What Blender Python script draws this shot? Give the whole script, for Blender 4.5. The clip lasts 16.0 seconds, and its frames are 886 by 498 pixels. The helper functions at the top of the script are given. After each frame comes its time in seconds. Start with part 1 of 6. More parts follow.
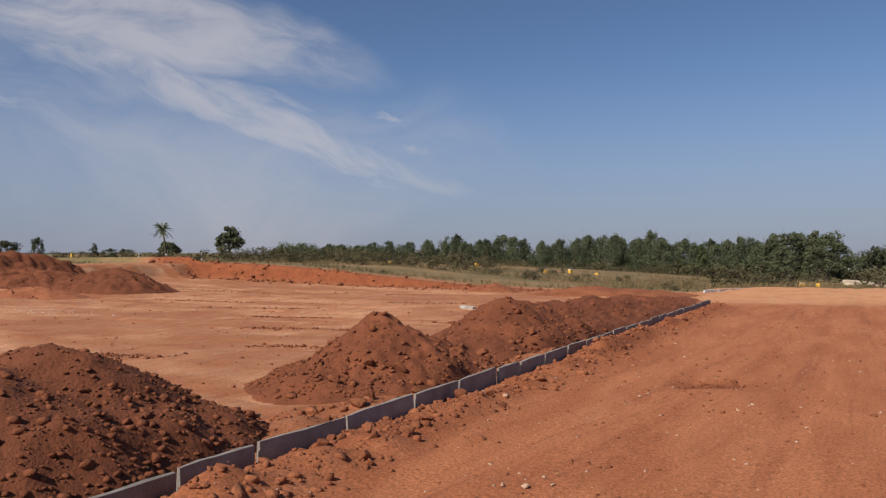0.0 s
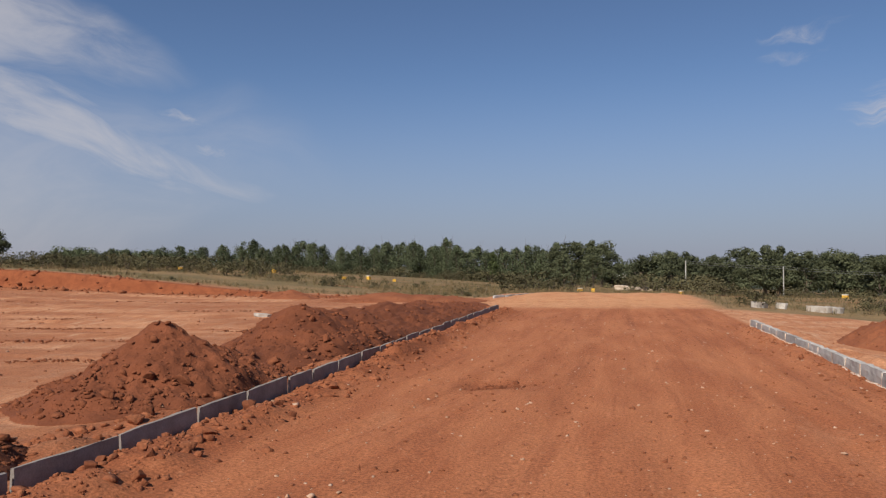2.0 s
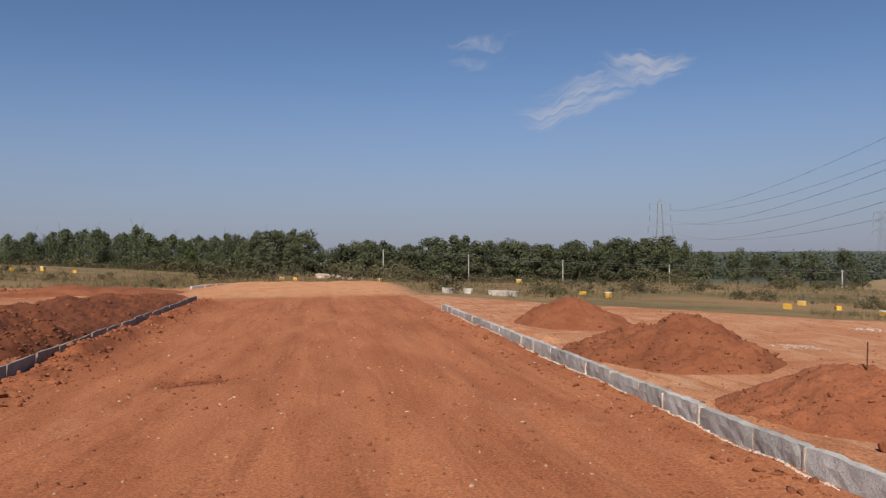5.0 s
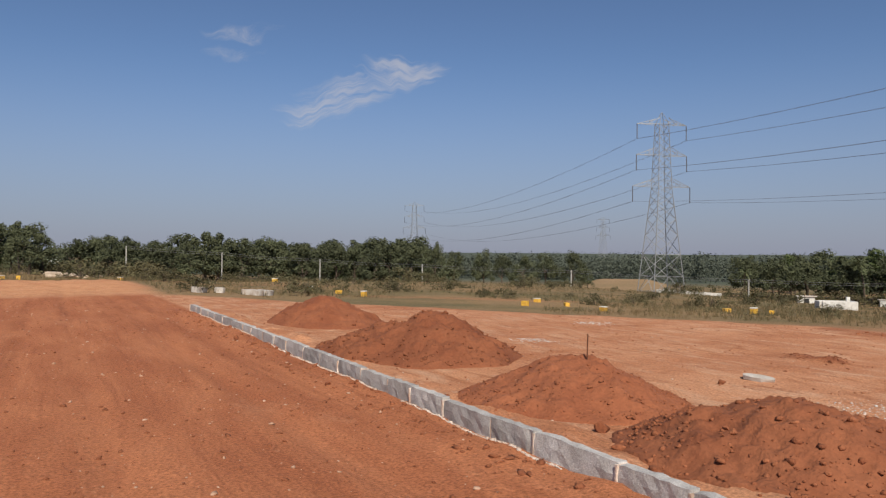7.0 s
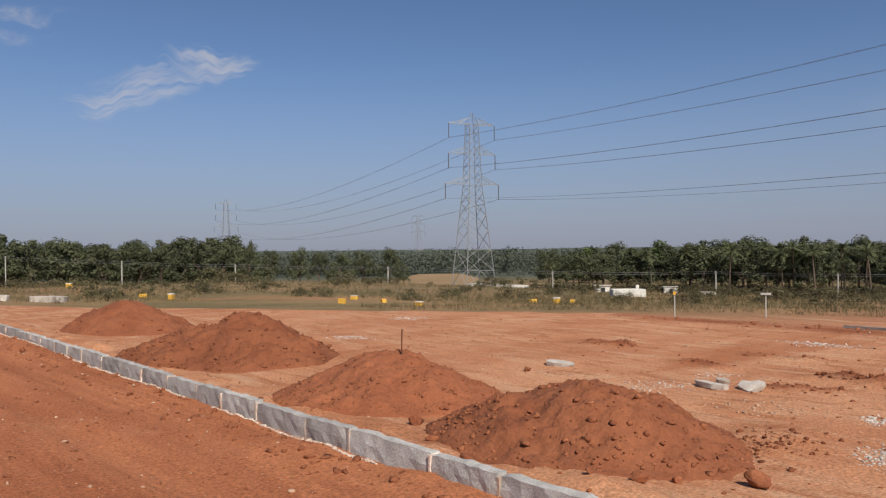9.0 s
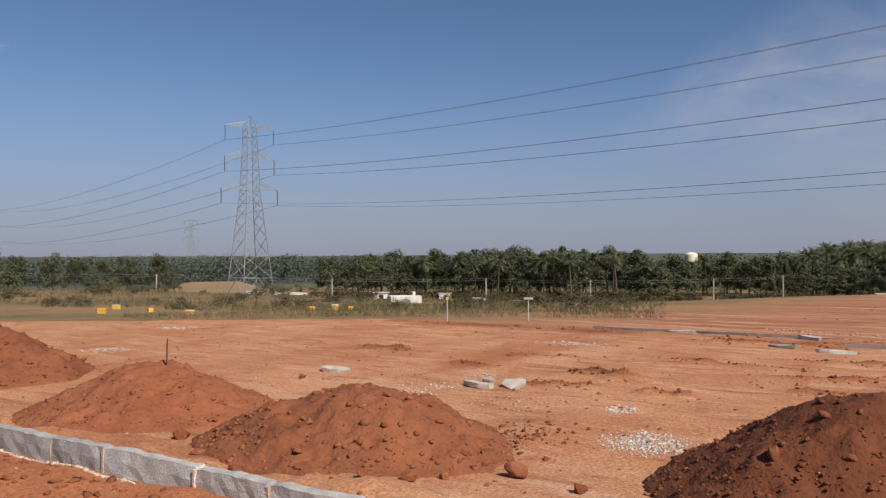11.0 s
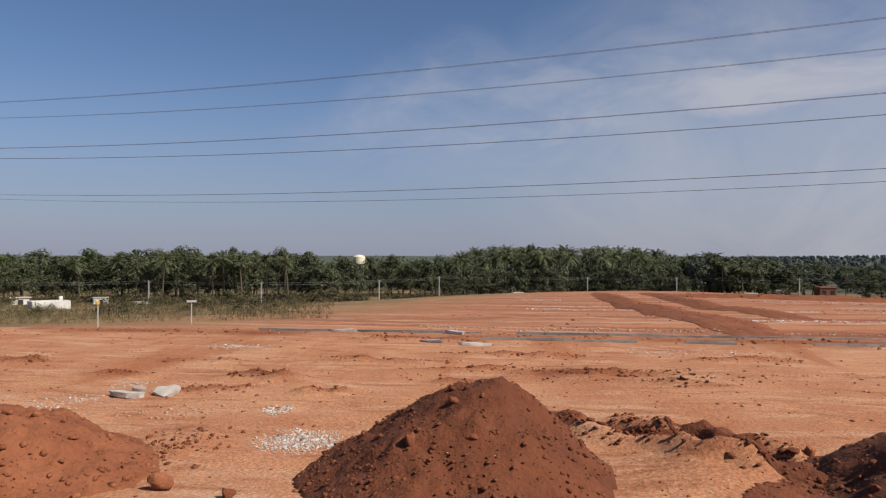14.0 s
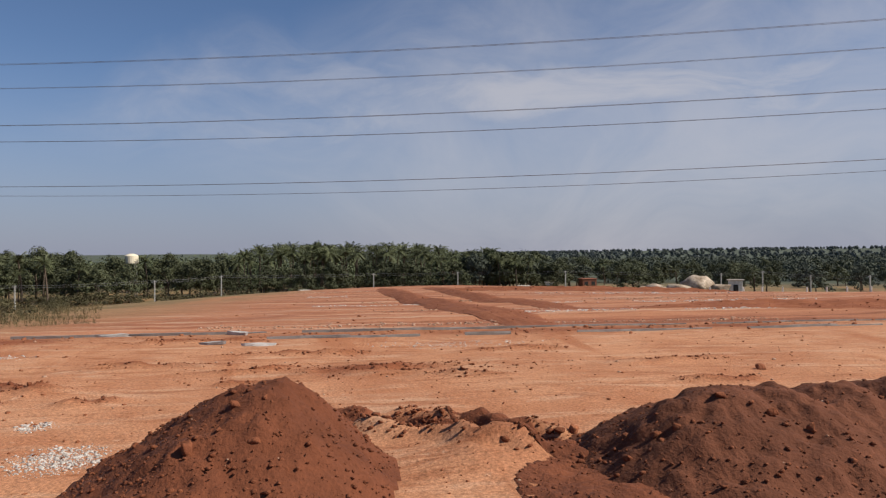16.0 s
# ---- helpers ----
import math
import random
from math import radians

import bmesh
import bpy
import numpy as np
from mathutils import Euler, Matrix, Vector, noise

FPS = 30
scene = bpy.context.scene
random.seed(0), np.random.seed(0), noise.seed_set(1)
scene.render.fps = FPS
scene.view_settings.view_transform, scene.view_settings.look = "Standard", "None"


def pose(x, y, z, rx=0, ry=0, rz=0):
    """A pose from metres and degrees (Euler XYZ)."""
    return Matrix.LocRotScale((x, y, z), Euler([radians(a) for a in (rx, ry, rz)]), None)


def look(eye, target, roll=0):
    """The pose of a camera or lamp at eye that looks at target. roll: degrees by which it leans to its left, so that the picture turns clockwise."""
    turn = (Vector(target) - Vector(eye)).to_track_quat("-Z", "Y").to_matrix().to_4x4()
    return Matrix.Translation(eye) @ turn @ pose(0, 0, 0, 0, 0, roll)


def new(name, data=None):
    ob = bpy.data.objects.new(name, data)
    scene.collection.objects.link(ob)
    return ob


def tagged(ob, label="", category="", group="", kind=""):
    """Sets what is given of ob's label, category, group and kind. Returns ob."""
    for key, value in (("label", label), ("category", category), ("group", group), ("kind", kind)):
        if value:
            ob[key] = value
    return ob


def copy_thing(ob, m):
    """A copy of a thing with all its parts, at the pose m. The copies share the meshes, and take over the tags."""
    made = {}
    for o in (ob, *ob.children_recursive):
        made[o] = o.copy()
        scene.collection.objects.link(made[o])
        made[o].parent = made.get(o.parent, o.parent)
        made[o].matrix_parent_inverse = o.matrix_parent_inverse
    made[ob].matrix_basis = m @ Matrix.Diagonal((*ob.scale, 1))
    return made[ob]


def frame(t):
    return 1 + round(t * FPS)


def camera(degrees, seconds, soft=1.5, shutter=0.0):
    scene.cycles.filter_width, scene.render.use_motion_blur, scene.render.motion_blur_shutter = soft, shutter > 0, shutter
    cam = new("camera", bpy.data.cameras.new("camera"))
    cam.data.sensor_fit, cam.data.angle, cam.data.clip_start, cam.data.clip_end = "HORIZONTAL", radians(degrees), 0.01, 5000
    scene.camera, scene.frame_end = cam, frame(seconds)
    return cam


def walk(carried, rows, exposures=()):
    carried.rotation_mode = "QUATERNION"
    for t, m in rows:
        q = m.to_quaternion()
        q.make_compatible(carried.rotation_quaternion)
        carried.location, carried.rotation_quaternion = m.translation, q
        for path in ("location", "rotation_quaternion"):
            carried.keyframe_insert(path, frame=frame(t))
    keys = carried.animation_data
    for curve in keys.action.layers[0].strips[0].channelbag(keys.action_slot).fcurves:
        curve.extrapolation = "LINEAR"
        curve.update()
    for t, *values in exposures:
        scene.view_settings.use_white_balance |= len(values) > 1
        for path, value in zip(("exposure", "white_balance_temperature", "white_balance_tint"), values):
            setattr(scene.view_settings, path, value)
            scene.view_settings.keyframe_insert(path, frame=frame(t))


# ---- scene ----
cam = camera(60.28, 16.0, soft=1.25)
walk(cam, [
    (0.0, pose(-0.135, -0.078, 1.601, 90.80, 0.27, 27.57)),
    (0.5, pose(-0.137, -0.075, 1.605, 90.80, 0.04, 23.79)),
    (1.0, pose(-0.124, -0.075, 1.611, 90.80, -0.15, 19.82)),
    (1.5, pose(-0.098, -0.055, 1.610, 91.01, 0.01, 16.30)),
    (2.0, pose(-0.056, -0.046, 1.607, 91.23, 0.11, 12.62)),
    (2.5, pose(-0.018, -0.035, 1.595, 90.97, 0.07, 9.47)),
    (3.0, pose(-0.013, -0.023, 1.595, 90.46, 0.06, 6.27)),
    (5.5, pose(-0.117, 0.009, 1.621, 90.25, 0.15, -14.15)),
    (6.0, pose(-0.109, 0.026, 1.614, 90.31, -0.10, -18.89)),
    (6.5, pose(-0.091, 0.025, 1.609, 90.30, -0.27, -23.25)),
    (7.0, pose(-0.043, 0.020, 1.610, 90.25, -0.40, -27.57)),
    (7.5, pose(-0.015, 0.004, 1.607, 90.10, -0.40, -31.00)),
    (8.0, pose(0.000, 0.000, 1.600, 90.01, -0.31, -34.24)),
    (8.5, pose(-0.013, 0.001, 1.611, 89.84, 0.23, -37.47)),
    (9.0, pose(-0.016, -0.007, 1.613, 90.01, 0.67, -41.25)),
    (11.5, pose(0.027, -0.037, 1.584, 90.48, -0.15, -62.08)),
    (12.0, pose(0.024, -0.043, 1.583, 90.51, -0.59, -66.45)),
    (12.5, pose(0.019, -0.053, 1.582, 90.43, -0.75, -70.25)),
    (13.0, pose(0.056, -0.086, 1.573, 90.37, -0.59, -74.14)),
    (13.5, pose(0.066, -0.114, 1.575, 90.43, -0.33, -77.95)),
    (14.0, pose(0.068, -0.155, 1.575, 90.55, -0.17, -81.92)),
    (14.5, pose(0.069, -0.183, 1.573, 90.54, -0.02, -85.60)),
    (15.0, pose(0.074, -0.182, 1.574, 90.45, 0.03, -89.79)),
    (15.5, pose(0.084, -0.176, 1.575, 90.27, 0.08, -93.64)),
    (16.0, pose(0.086, -0.177, 1.577, 90.27, 0.46, -97.85)),
], exposures=[(0.0, 0.0), (5.5, -0.03), (9.0, 0.0), (16.0, 0.06)])

# ---------------------------------------------------------------- world and sun
SUN_AZ, SUN_EL = 199.0, 43.0      # degrees, clockwise from the road's direction (+y)
world = bpy.data.worlds.new("sky")
scene.world = world
world.use_nodes = True
wn, wl = world.node_tree.nodes, world.node_tree.links
wn.clear()
sky = wn.new("ShaderNodeTexSky")
sky.sky_type, sky.sun_disc = "NISHITA", False
sky.sun_elevation, sky.sun_rotation = radians(SUN_EL), radians(SUN_AZ)
sky.altitude, sky.air_density, sky.dust_density, sky.ozone_density = 900, 0.9, 0.6, 2.2


def wnode(kind, **inputs):
    n = wn.new(kind)
    for k, val in inputs.items():
        n.inputs[int(k[1:])].default_value = val
    return n


def wmath(op, a, b=None, c=None, clamp=False):
    n = wn.new("ShaderNodeMath")
    n.operation, n.use_clamp = op, clamp
    for i, s in enumerate((a, b, c)):
        if s is None:
            continue
        if isinstance(s, (int, float)):
            n.inputs[i].default_value = s
        else:
            wl.new(s, n.inputs[i])
    return n.outputs[0]


coord = wn.new("ShaderNodeTexCoord")
sep = wn.new("ShaderNodeSeparateXYZ")
wl.new(coord.outputs["Generated"], sep.inputs[0])
azim = wmath("ARCTAN2", sep.outputs[0], sep.outputs[1])          # radians, to the right of the road
elev = wmath("ARCSINE", sep.outputs[2])


def cloud(az, el, half_az, half_el, slope, grain, stretch, low, high, power):
    """One wispy cloud bank: a soft oval in azimuth and elevation that leans by slope, cut by stretched noise."""
    a = wmath("SUBTRACT", azim, radians(az))
    e = wmath("SUBTRACT", wmath("SUBTRACT", elev, radians(el)), wmath("MULTIPLY", a, slope))
    bend = wnode("ShaderNodeTexNoise")                   # slow waves along the bank
    bend.noise_dimensions = "2D"
    bend.inputs["Scale"].default_value, bend.inputs["Detail"].default_value = 1.0, 3.0
    spot = wn.new("ShaderNodeCombineXYZ")
    wl.new(wmath("MULTIPLY", a, 60.0 / half_az), spot.inputs[0])
    wl.new(wmath("ADD", wmath("MULTIPLY", e, 14.0 / half_el), az), spot.inputs[1])
    wl.new(spot.outputs[0], bend.inputs["Vector"])
    e = wmath("ADD", e, wmath("MULTIPLY", wmath("SUBTRACT", bend.outputs[0], 0.5), radians(half_el * 2.2)))
    u, v = wmath("DIVIDE", a, radians(half_az)), wmath("DIVIDE", e, radians(half_el))
    r2 = wmath("ADD", wmath("MULTIPLY", u, u), wmath("MULTIPLY", v, v))
    oval = wmath("SUBTRACT", 1.0, r2, clamp=True)
    comb = wn.new("ShaderNodeCombineXYZ")
    wl.new(wmath("MULTIPLY", a, grain), comb.inputs[0])
    wl.new(wmath("MULTIPLY", e, grain * stretch), comb.inputs[1])
    comb.inputs[2].default_value = az * 0.37
    tex = wnode("ShaderNodeTexNoise")
    tex.inputs["Scale"].default_value, tex.inputs["Detail"].default_value = 1.0, 7.0
    tex.inputs["Roughness"].default_value, tex.inputs["Distortion"].default_value = 0.62, 0.5
    wl.new(comb.outputs[0], tex.inputs["Vector"])
    ramp = wn.new("ShaderNodeMapRange")
    ramp.interpolation_type = "SMOOTHSTEP"
    ramp.inputs[1].default_value, ramp.inputs[2].default_value = low, high
    wl.new(wmath("MULTIPLY", tex.outputs[0], wmath("POWER", oval, 0.8)), ramp.inputs[0])
    return wmath("MULTIPLY", ramp.outputs[0], power)


CLOUDS = [
    (-43, 10.9, 21, 2.7, -0.29, 9, 2.8, 0.14, 0.62, 0.64),
    (-49, 16.0, 20, 4.8, -0.16, 7, 2.4, 0.07, 0.60, 0.66),
    (-55, 9.8, 7.0, 1.3, -0.22, 14, 2.5, 0.22, 0.70, 0.40),
    (-31.5, 10.6, 3.2, 0.9, -0.22, 26, 2.5, 0.26, 0.70, 0.44),
    (-29.0, 8.2, 3.6, 0.9, -0.26, 24, 2.5, 0.26, 0.72, 0.40),
    (-48, 9.0, 30, 9.0, -0.10, 5, 2.5, 0.08, 0.85, 0.44),
    (19.8, 11.8, 6.6, 2.2, 0.22, 14, 7.0, 0.27, 0.62, 0.50),
    (24.4, 13.2, 5.0, 1.6, -0.02, 14, 6.5, 0.27, 0.62, 0.54),
    (12.8, 15.6, 4.2, 0.9, 0.05, 24, 3.0, 0.28, 0.74, 0.40),
    (12.2, 14.0, 3.6, 0.9, 0.08, 24, 3.0, 0.30, 0.78, 0.30),
    (96, 11.5, 32, 6.0, 0.10, 6, 2.6, 0.16, 0.80, 0.52),
    (112, 11.6, 27, 4.0, 0.04, 6, 3.4, 0.06, 0.62, 0.66),
    (122, 10.6, 50, 14.0, 0.04, 4, 2.2, 0.03, 0.74, 0.52),
]
total = None
for c in CLOUDS:
    m = cloud(*c)
    total = m if total is None else wmath("MAXIMUM", total, m)
tint = wn.new("ShaderNodeMix")
tint.data_type, tint.blend_type = "RGBA", "MULTIPLY"
tint.inputs[0].default_value = 1.0
wl.new(sky.outputs[0], tint.inputs[6])
tint.inputs[7].default_value = (0.88, 0.95, 1.07, 1)
low_air = wn.new("ShaderNodeMapRange")          # dusty air, thick at the horizon and gone at 20 degrees
low_air.interpolation_type = "SMOOTHSTEP"
for i, q in enumerate((radians(-3), radians(15), 0.95, 0.0)):
    low_air.inputs[i + 1].default_value = q
wl.new(elev, low_air.inputs[0])
dusty = wn.new("ShaderNodeMix")
dusty.data_type = "RGBA"
wl.new(low_air.outputs[0], dusty.inputs[0])
wl.new(tint.outputs[2], dusty.inputs[6])
dusty.inputs[7].default_value = (3.25, 3.44, 4.60, 1)
mix = wn.new("ShaderNodeMix")
mix.data_type = "RGBA"
wl.new(total, mix.inputs[0])
wl.new(dusty.outputs[2], mix.inputs[6])
mix.inputs[7].default_value = (7.2, 6.9, 7.1, 1)
bg = wn.new("ShaderNodeBackground")
bg.inputs[1].default_value = 0.080
wl.new(mix.outputs[2], bg.inputs[0])
wl.new(bg.outputs[0], wn.new("ShaderNodeOutputWorld").inputs[0])

sun = new("sun", bpy.data.lights.new("sun", "SUN"))
sun.data.energy, sun.data.angle, sun.data.color = 5.5, radians(0.6), (1.0, 0.91, 0.78)
sa, se = radians(SUN_AZ), radians(SUN_EL)
sun.matrix_world = look((0, 0, 60), (-math.sin(sa) * math.cos(se), -math.cos(sa) * math.cos(se), 60 - math.sin(se)))


# ---------------------------------------------------------------- materials
def material(name, base, second=None, scale=4.0, rough=0.9, bump=0.3, fine=60.0, vary=0.25, metal=0.0, dist=0.02, island=False):
    """Two-scale procedural surface: stains at scale, grain at fine, in object space of the world's metres."""
    mt = bpy.data.materials.new(name)
    mt.use_nodes = True
    n, l = mt.node_tree.nodes, mt.node_tree.links
    bsdf = n["Principled BSDF"]
    bsdf.inputs["Roughness"].default_value, bsdf.inputs["Metallic"].default_value = rough, metal
    bsdf.inputs["Specular IOR Level"].default_value = 0.25
    geo = n.new("ShaderNodeNewGeometry")
    big, small = n.new("ShaderNodeTexNoise"), n.new("ShaderNodeTexNoise")
    for t, s, d in ((big, scale, 5.0), (small, fine, 4.0)):
        t.inputs["Scale"].default_value, t.inputs["Detail"].default_value, t.inputs["Roughness"].default_value = s, d, 0.6
        l.new(geo.outputs["Position"], t.inputs["Vector"])
    ramp = n.new("ShaderNodeMapRange")
    ramp.inputs[1].default_value, ramp.inputs[2].default_value = 0.35, 0.65
    l.new(big.outputs[0], ramp.inputs[0])
    m1 = n.new("ShaderNodeMix")
    m1.data_type = "RGBA"
    l.new(ramp.outputs[0], m1.inputs[0])
    second = second or tuple(c * 0.7 for c in base)
    m1.inputs[6].default_value, m1.inputs[7].default_value = (*base, 1), (*second, 1)
    hsv = n.new("ShaderNodeHueSaturation")
    l.new(m1.outputs[2], hsv.inputs["Color"])
    add = n.new("ShaderNodeMapRange")
    add.inputs[1].default_value, add.inputs[2].default_value = 0.25, 0.75
    add.inputs[3].default_value, add.inputs[4].default_value = 1 - vary, 1 + vary
    l.new(small.outputs[0], add.inputs[0])
    rnd = n.new("ShaderNodeObjectInfo")
    rm = n.new("ShaderNodeMapRange")
    rm.inputs[3].default_value, rm.inputs[4].default_value = 1 - vary * 0.7, 1 + vary * 0.7
    if island:
        both = n.new("ShaderNodeMath")
        both.operation = "MULTIPLY_ADD"
        both.inputs[1].default_value = 0.4
        half = n.new("ShaderNodeMath")
        half.operation, half.inputs[1].default_value = "MULTIPLY", 0.6
        l.new(rnd.outputs["Random"], half.inputs[0])
        l.new(geo.outputs["Random Per Island"], both.inputs[0])
        l.new(half.outputs[0], both.inputs[2])
        l.new(both.outputs[0], rm.inputs[0])
    else:
        l.new(rnd.outputs["Random"], rm.inputs[0])
    mu = n.new("ShaderNodeMath")
    mu.operation = "MULTIPLY"
    l.new(add.outputs[0], mu.inputs[0])
    l.new(rm.outputs[0], mu.inputs[1])
    l.new(mu.outputs[0], hsv.inputs["Value"])
    l.new(hsv.outputs[0], bsdf.inputs["Base Color"])
    if bump:
        b = n.new("ShaderNodeBump")
        b.inputs["Strength"].default_value, b.inputs["Distance"].default_value = bump, dist
        l.new(small.outputs[0], b.inputs["Height"])
        l.new(b.outputs[0], bsdf.inputs["Normal"])
    return mt


M_HEAP = material("fresh_red_soil", (0.268, 0.096, 0.045), (0.205, 0.067, 0.031), 1.6, 0.95, 0.8, 26, 0.17, dist=0.022)
# a darker tone of the red soil, for some of the heaps
M_DARK_RED = material("dark_red_soil", (0.176, 0.057, 0.026), (0.124, 0.039, 0.018), 1.6, 0.95, 0.8, 26, 0.17, dist=0.022)
# browner soil; the near side's shade is also put into this colour
M_BROWN = material("shade_darkened_brown_soil", (0.150, 0.053, 0.027), (0.105, 0.036, 0.018), 1.6, 0.95, 0.8, 26, 0.17, dist=0.022)
M_CLOD_DARK = material("dark_soil_clods", (0.200, 0.068, 0.031), (0.140, 0.045, 0.021), 6, 0.95, 0.8, 40, 0.24, island=True)
M_CLOD = material("soil_clods", (0.27, 0.10, 0.047), (0.18, 0.060, 0.028), 6, 0.95, 0.8, 40, 0.30, island=True)
M_PALE_STONE = material("pale_pebbles", (0.48, 0.33, 0.24), (0.36, 0.20, 0.12), 8, 0.85, 0.3, 60, 0.3, island=True)
M_GREY_STONE = material("grey_rubble", (0.62, 0.58, 0.54), (0.40, 0.35, 0.31), 8, 0.85, 0.3, 60, 0.3, island=True)
M_GRANITE = material("grey_granite", (0.46, 0.445, 0.43), (0.31, 0.295, 0.28), 4.0, 0.8, 0.6, 70, 0.28, dist=0.012)
# sawn stones; the left kerb's shade is partly put into this colour
M_SAWN = material("shade_toned_sawn_granite", (0.275, 0.250, 0.230), (0.195, 0.170, 0.155), 4.0, 0.8, 0.5, 70, 0.2, dist=0.008)
M_MORTAR = material("pale_mortar", (0.62, 0.54, 0.47), (0.45, 0.30, 0.22), 5, 0.9, 0.6, 50, 0.25)
M_CONCRETE = material("broken_concrete", (0.52, 0.49, 0.45), (0.36, 0.30, 0.25), 5, 0.85, 0.5, 60, 0.2)
M_YELLOW = material("yellow_paint", (0.72, 0.42, 0.05), (0.58, 0.33, 0.06), 6, 0.7, 0.3, 40, 0.2)
M_WHITE = material("whitewash", (0.66, 0.65, 0.61), (0.52, 0.50, 0.46), 4, 0.8, 0.3, 30, 0.15)
M_STEEL = material("galvanised_steel", (0.37, 0.38, 0.39), (0.28, 0.29, 0.30), 1.5, 0.6, 0.0, 20, 0.15, metal=0.4)
M_CABLE = material("aluminium_cable", (0.20, 0.20, 0.21), (0.13, 0.13, 0.14), 1, 0.6, 0.0, 10, 0.1, metal=0.3)
M_GLASSY = material("brown_insulator", (0.10, 0.10, 0.11), (0.07, 0.07, 0.08), 1, 0.4, 0.0, 10, 0.1)
M_POLE = material("grey_concrete_pole", (0.42, 0.41, 0.38), (0.33, 0.32, 0.30), 2, 0.85, 0.2, 30, 0.15)
M_RUST = material("rusty_steel", (0.16, 0.06, 0.03), (0.09, 0.035, 0.02), 9, 0.8, 0.4, 70, 0.3)
M_BARK = material("bark", (0.13, 0.10, 0.075), (0.08, 0.06, 0.045), 2, 0.95, 0.5, 20, 0.3)
M_LEAF_DARK = material("dark_foliage", (0.077, 0.086, 0.043), (0.054, 0.062, 0.032), 0.5, 0.75, 0.0, 2.0, 0.45, island=True)
M_LEAF_EUC = material("grey_green_foliage", (0.085, 0.102, 0.052), (0.060, 0.074, 0.038), 0.4, 0.75, 0.0, 1.5, 0.45, island=True)
M_LEAF_LIGHT = material("light_green_foliage", (0.092, 0.118, 0.042), (0.066, 0.086, 0.032), 0.5, 0.75, 0.0, 2.0, 0.45, island=True)
M_LEAF_PALM = material("palm_fronds", (0.098, 0.110, 0.050), (0.068, 0.078, 0.037), 0.8, 0.6, 0.0, 2.0, 0.4, island=True)
# far leaves greyed, ridge leaves blued: distance haze put into the colour
M_LEAF_FAR = material("haze_grey_foliage", (0.086, 0.100, 0.076), (0.066, 0.078, 0.060), 0.1, 0.9, 0.0, 0.6, 0.14, island=True)
M_LEAF_RIDGE = material("haze_blue_foliage", (0.092, 0.108, 0.104), (0.078, 0.092, 0.088), 0.02, 0.9, 0.0, 0.2, 0.12, island=True)
M_GRASS = material("dry_grass", (0.205, 0.142, 0.075), (0.120, 0.096, 0.046), 0.12, 0.9, 0.0, 1.0, 0.45, island=True)
M_SCRUB = material("scrub_leaves", (0.100, 0.086, 0.044), (0.066, 0.062, 0.030), 0.5, 0.85, 0.0, 2.0, 0.45, island=True)
M_WALL_OCHRE = material("ochre_wall", (0.50, 0.33, 0.17), (0.42, 0.28, 0.15), 2, 0.85, 0.2, 20, 0.15)
M_ROOF = material("tiled_roof", (0.28, 0.11, 0.07), (0.20, 0.08, 0.05), 2, 0.85, 0.3, 20, 0.2)
M_DARK = material("dark_opening", (0.03, 0.03, 0.03), (0.02, 0.02, 0.02), 2, 0.6, 0.0, 20, 0.1)


# ---------------------------------------------------------------- terrain
def lattice(ix, iy, seed):
    h = (ix.astype(np.int64) * 374761393 + iy.astype(np.int64) * 668265263 + seed * 974711) & 0xFFFFFFFF
    h = ((h ^ (h >> 13)) * 1274126177) & 0xFFFFFFFF
    return ((h ^ (h >> 16)) & 0xFFFF) / 65535.0


def vnoise(x, y, seed=0):
    """Smooth value noise, 0 to 1, one cell a unit."""
    x, y = np.asarray(x, float), np.asarray(y, float)
    ix, iy = np.floor(x), np.floor(y)
    fx, fy = x - ix, y - iy
    fx, fy = fx * fx * (3 - 2 * fx), fy * fy * (3 - 2 * fy)
    a, b = lattice(ix, iy, seed), lattice(ix + 1, iy, seed)
    c, d = lattice(ix, iy + 1, seed), lattice(ix + 1, iy + 1, seed)
    return (a * (1 - fx) + b * fx) * (1 - fy) + (c * (1 - fx) + d * fx) * fy


def fbm(x, y, seed=0, octaves=4):
    total, amp, norm = 0.0, 1.0, 0.0
    for o in range(octaves):
        total = total + amp * (vnoise(x * 2 ** o, y * 2 ** o, seed + o * 17) - 0.5)
        norm += amp
        amp *= 0.55
    return total / norm


def step(a, b, x):
    t = np.clip((x - a) / (b - a), 0, 1)
    return t * t * (3 - 2 * t)


KERB_L, KERB_R = -4.08, 3.44
PAD_R = 15.5


def pad_out(x, y):
    """Metres outside the levelled pad, to the right and ahead; negative inside."""
    xr = np.where(y < 11, PAD_R, np.where(y < 30, PAD_R - (y - 11) * 12.3 / 19, 3.2))
    xr = xr + 0.5 * fbm(x * 0.1, y * 0.35, 5, 3)
    yf = np.where(x > -6, 42.0, 36.5) + 0.9 * fbm(x * 0.3, y * 0.1, 6, 3)
    return np.maximum((x - xr) * 0.85, y - yf)


def far_level(x, y):
    z = np.where(x > 0, -4 - 5.5 * np.tanh(x / 110), -4 - 9.0 * np.tanh((x + 0.6 * (y - 106) * np.clip(-x / 60, 0, 1)) / 110))
    return z


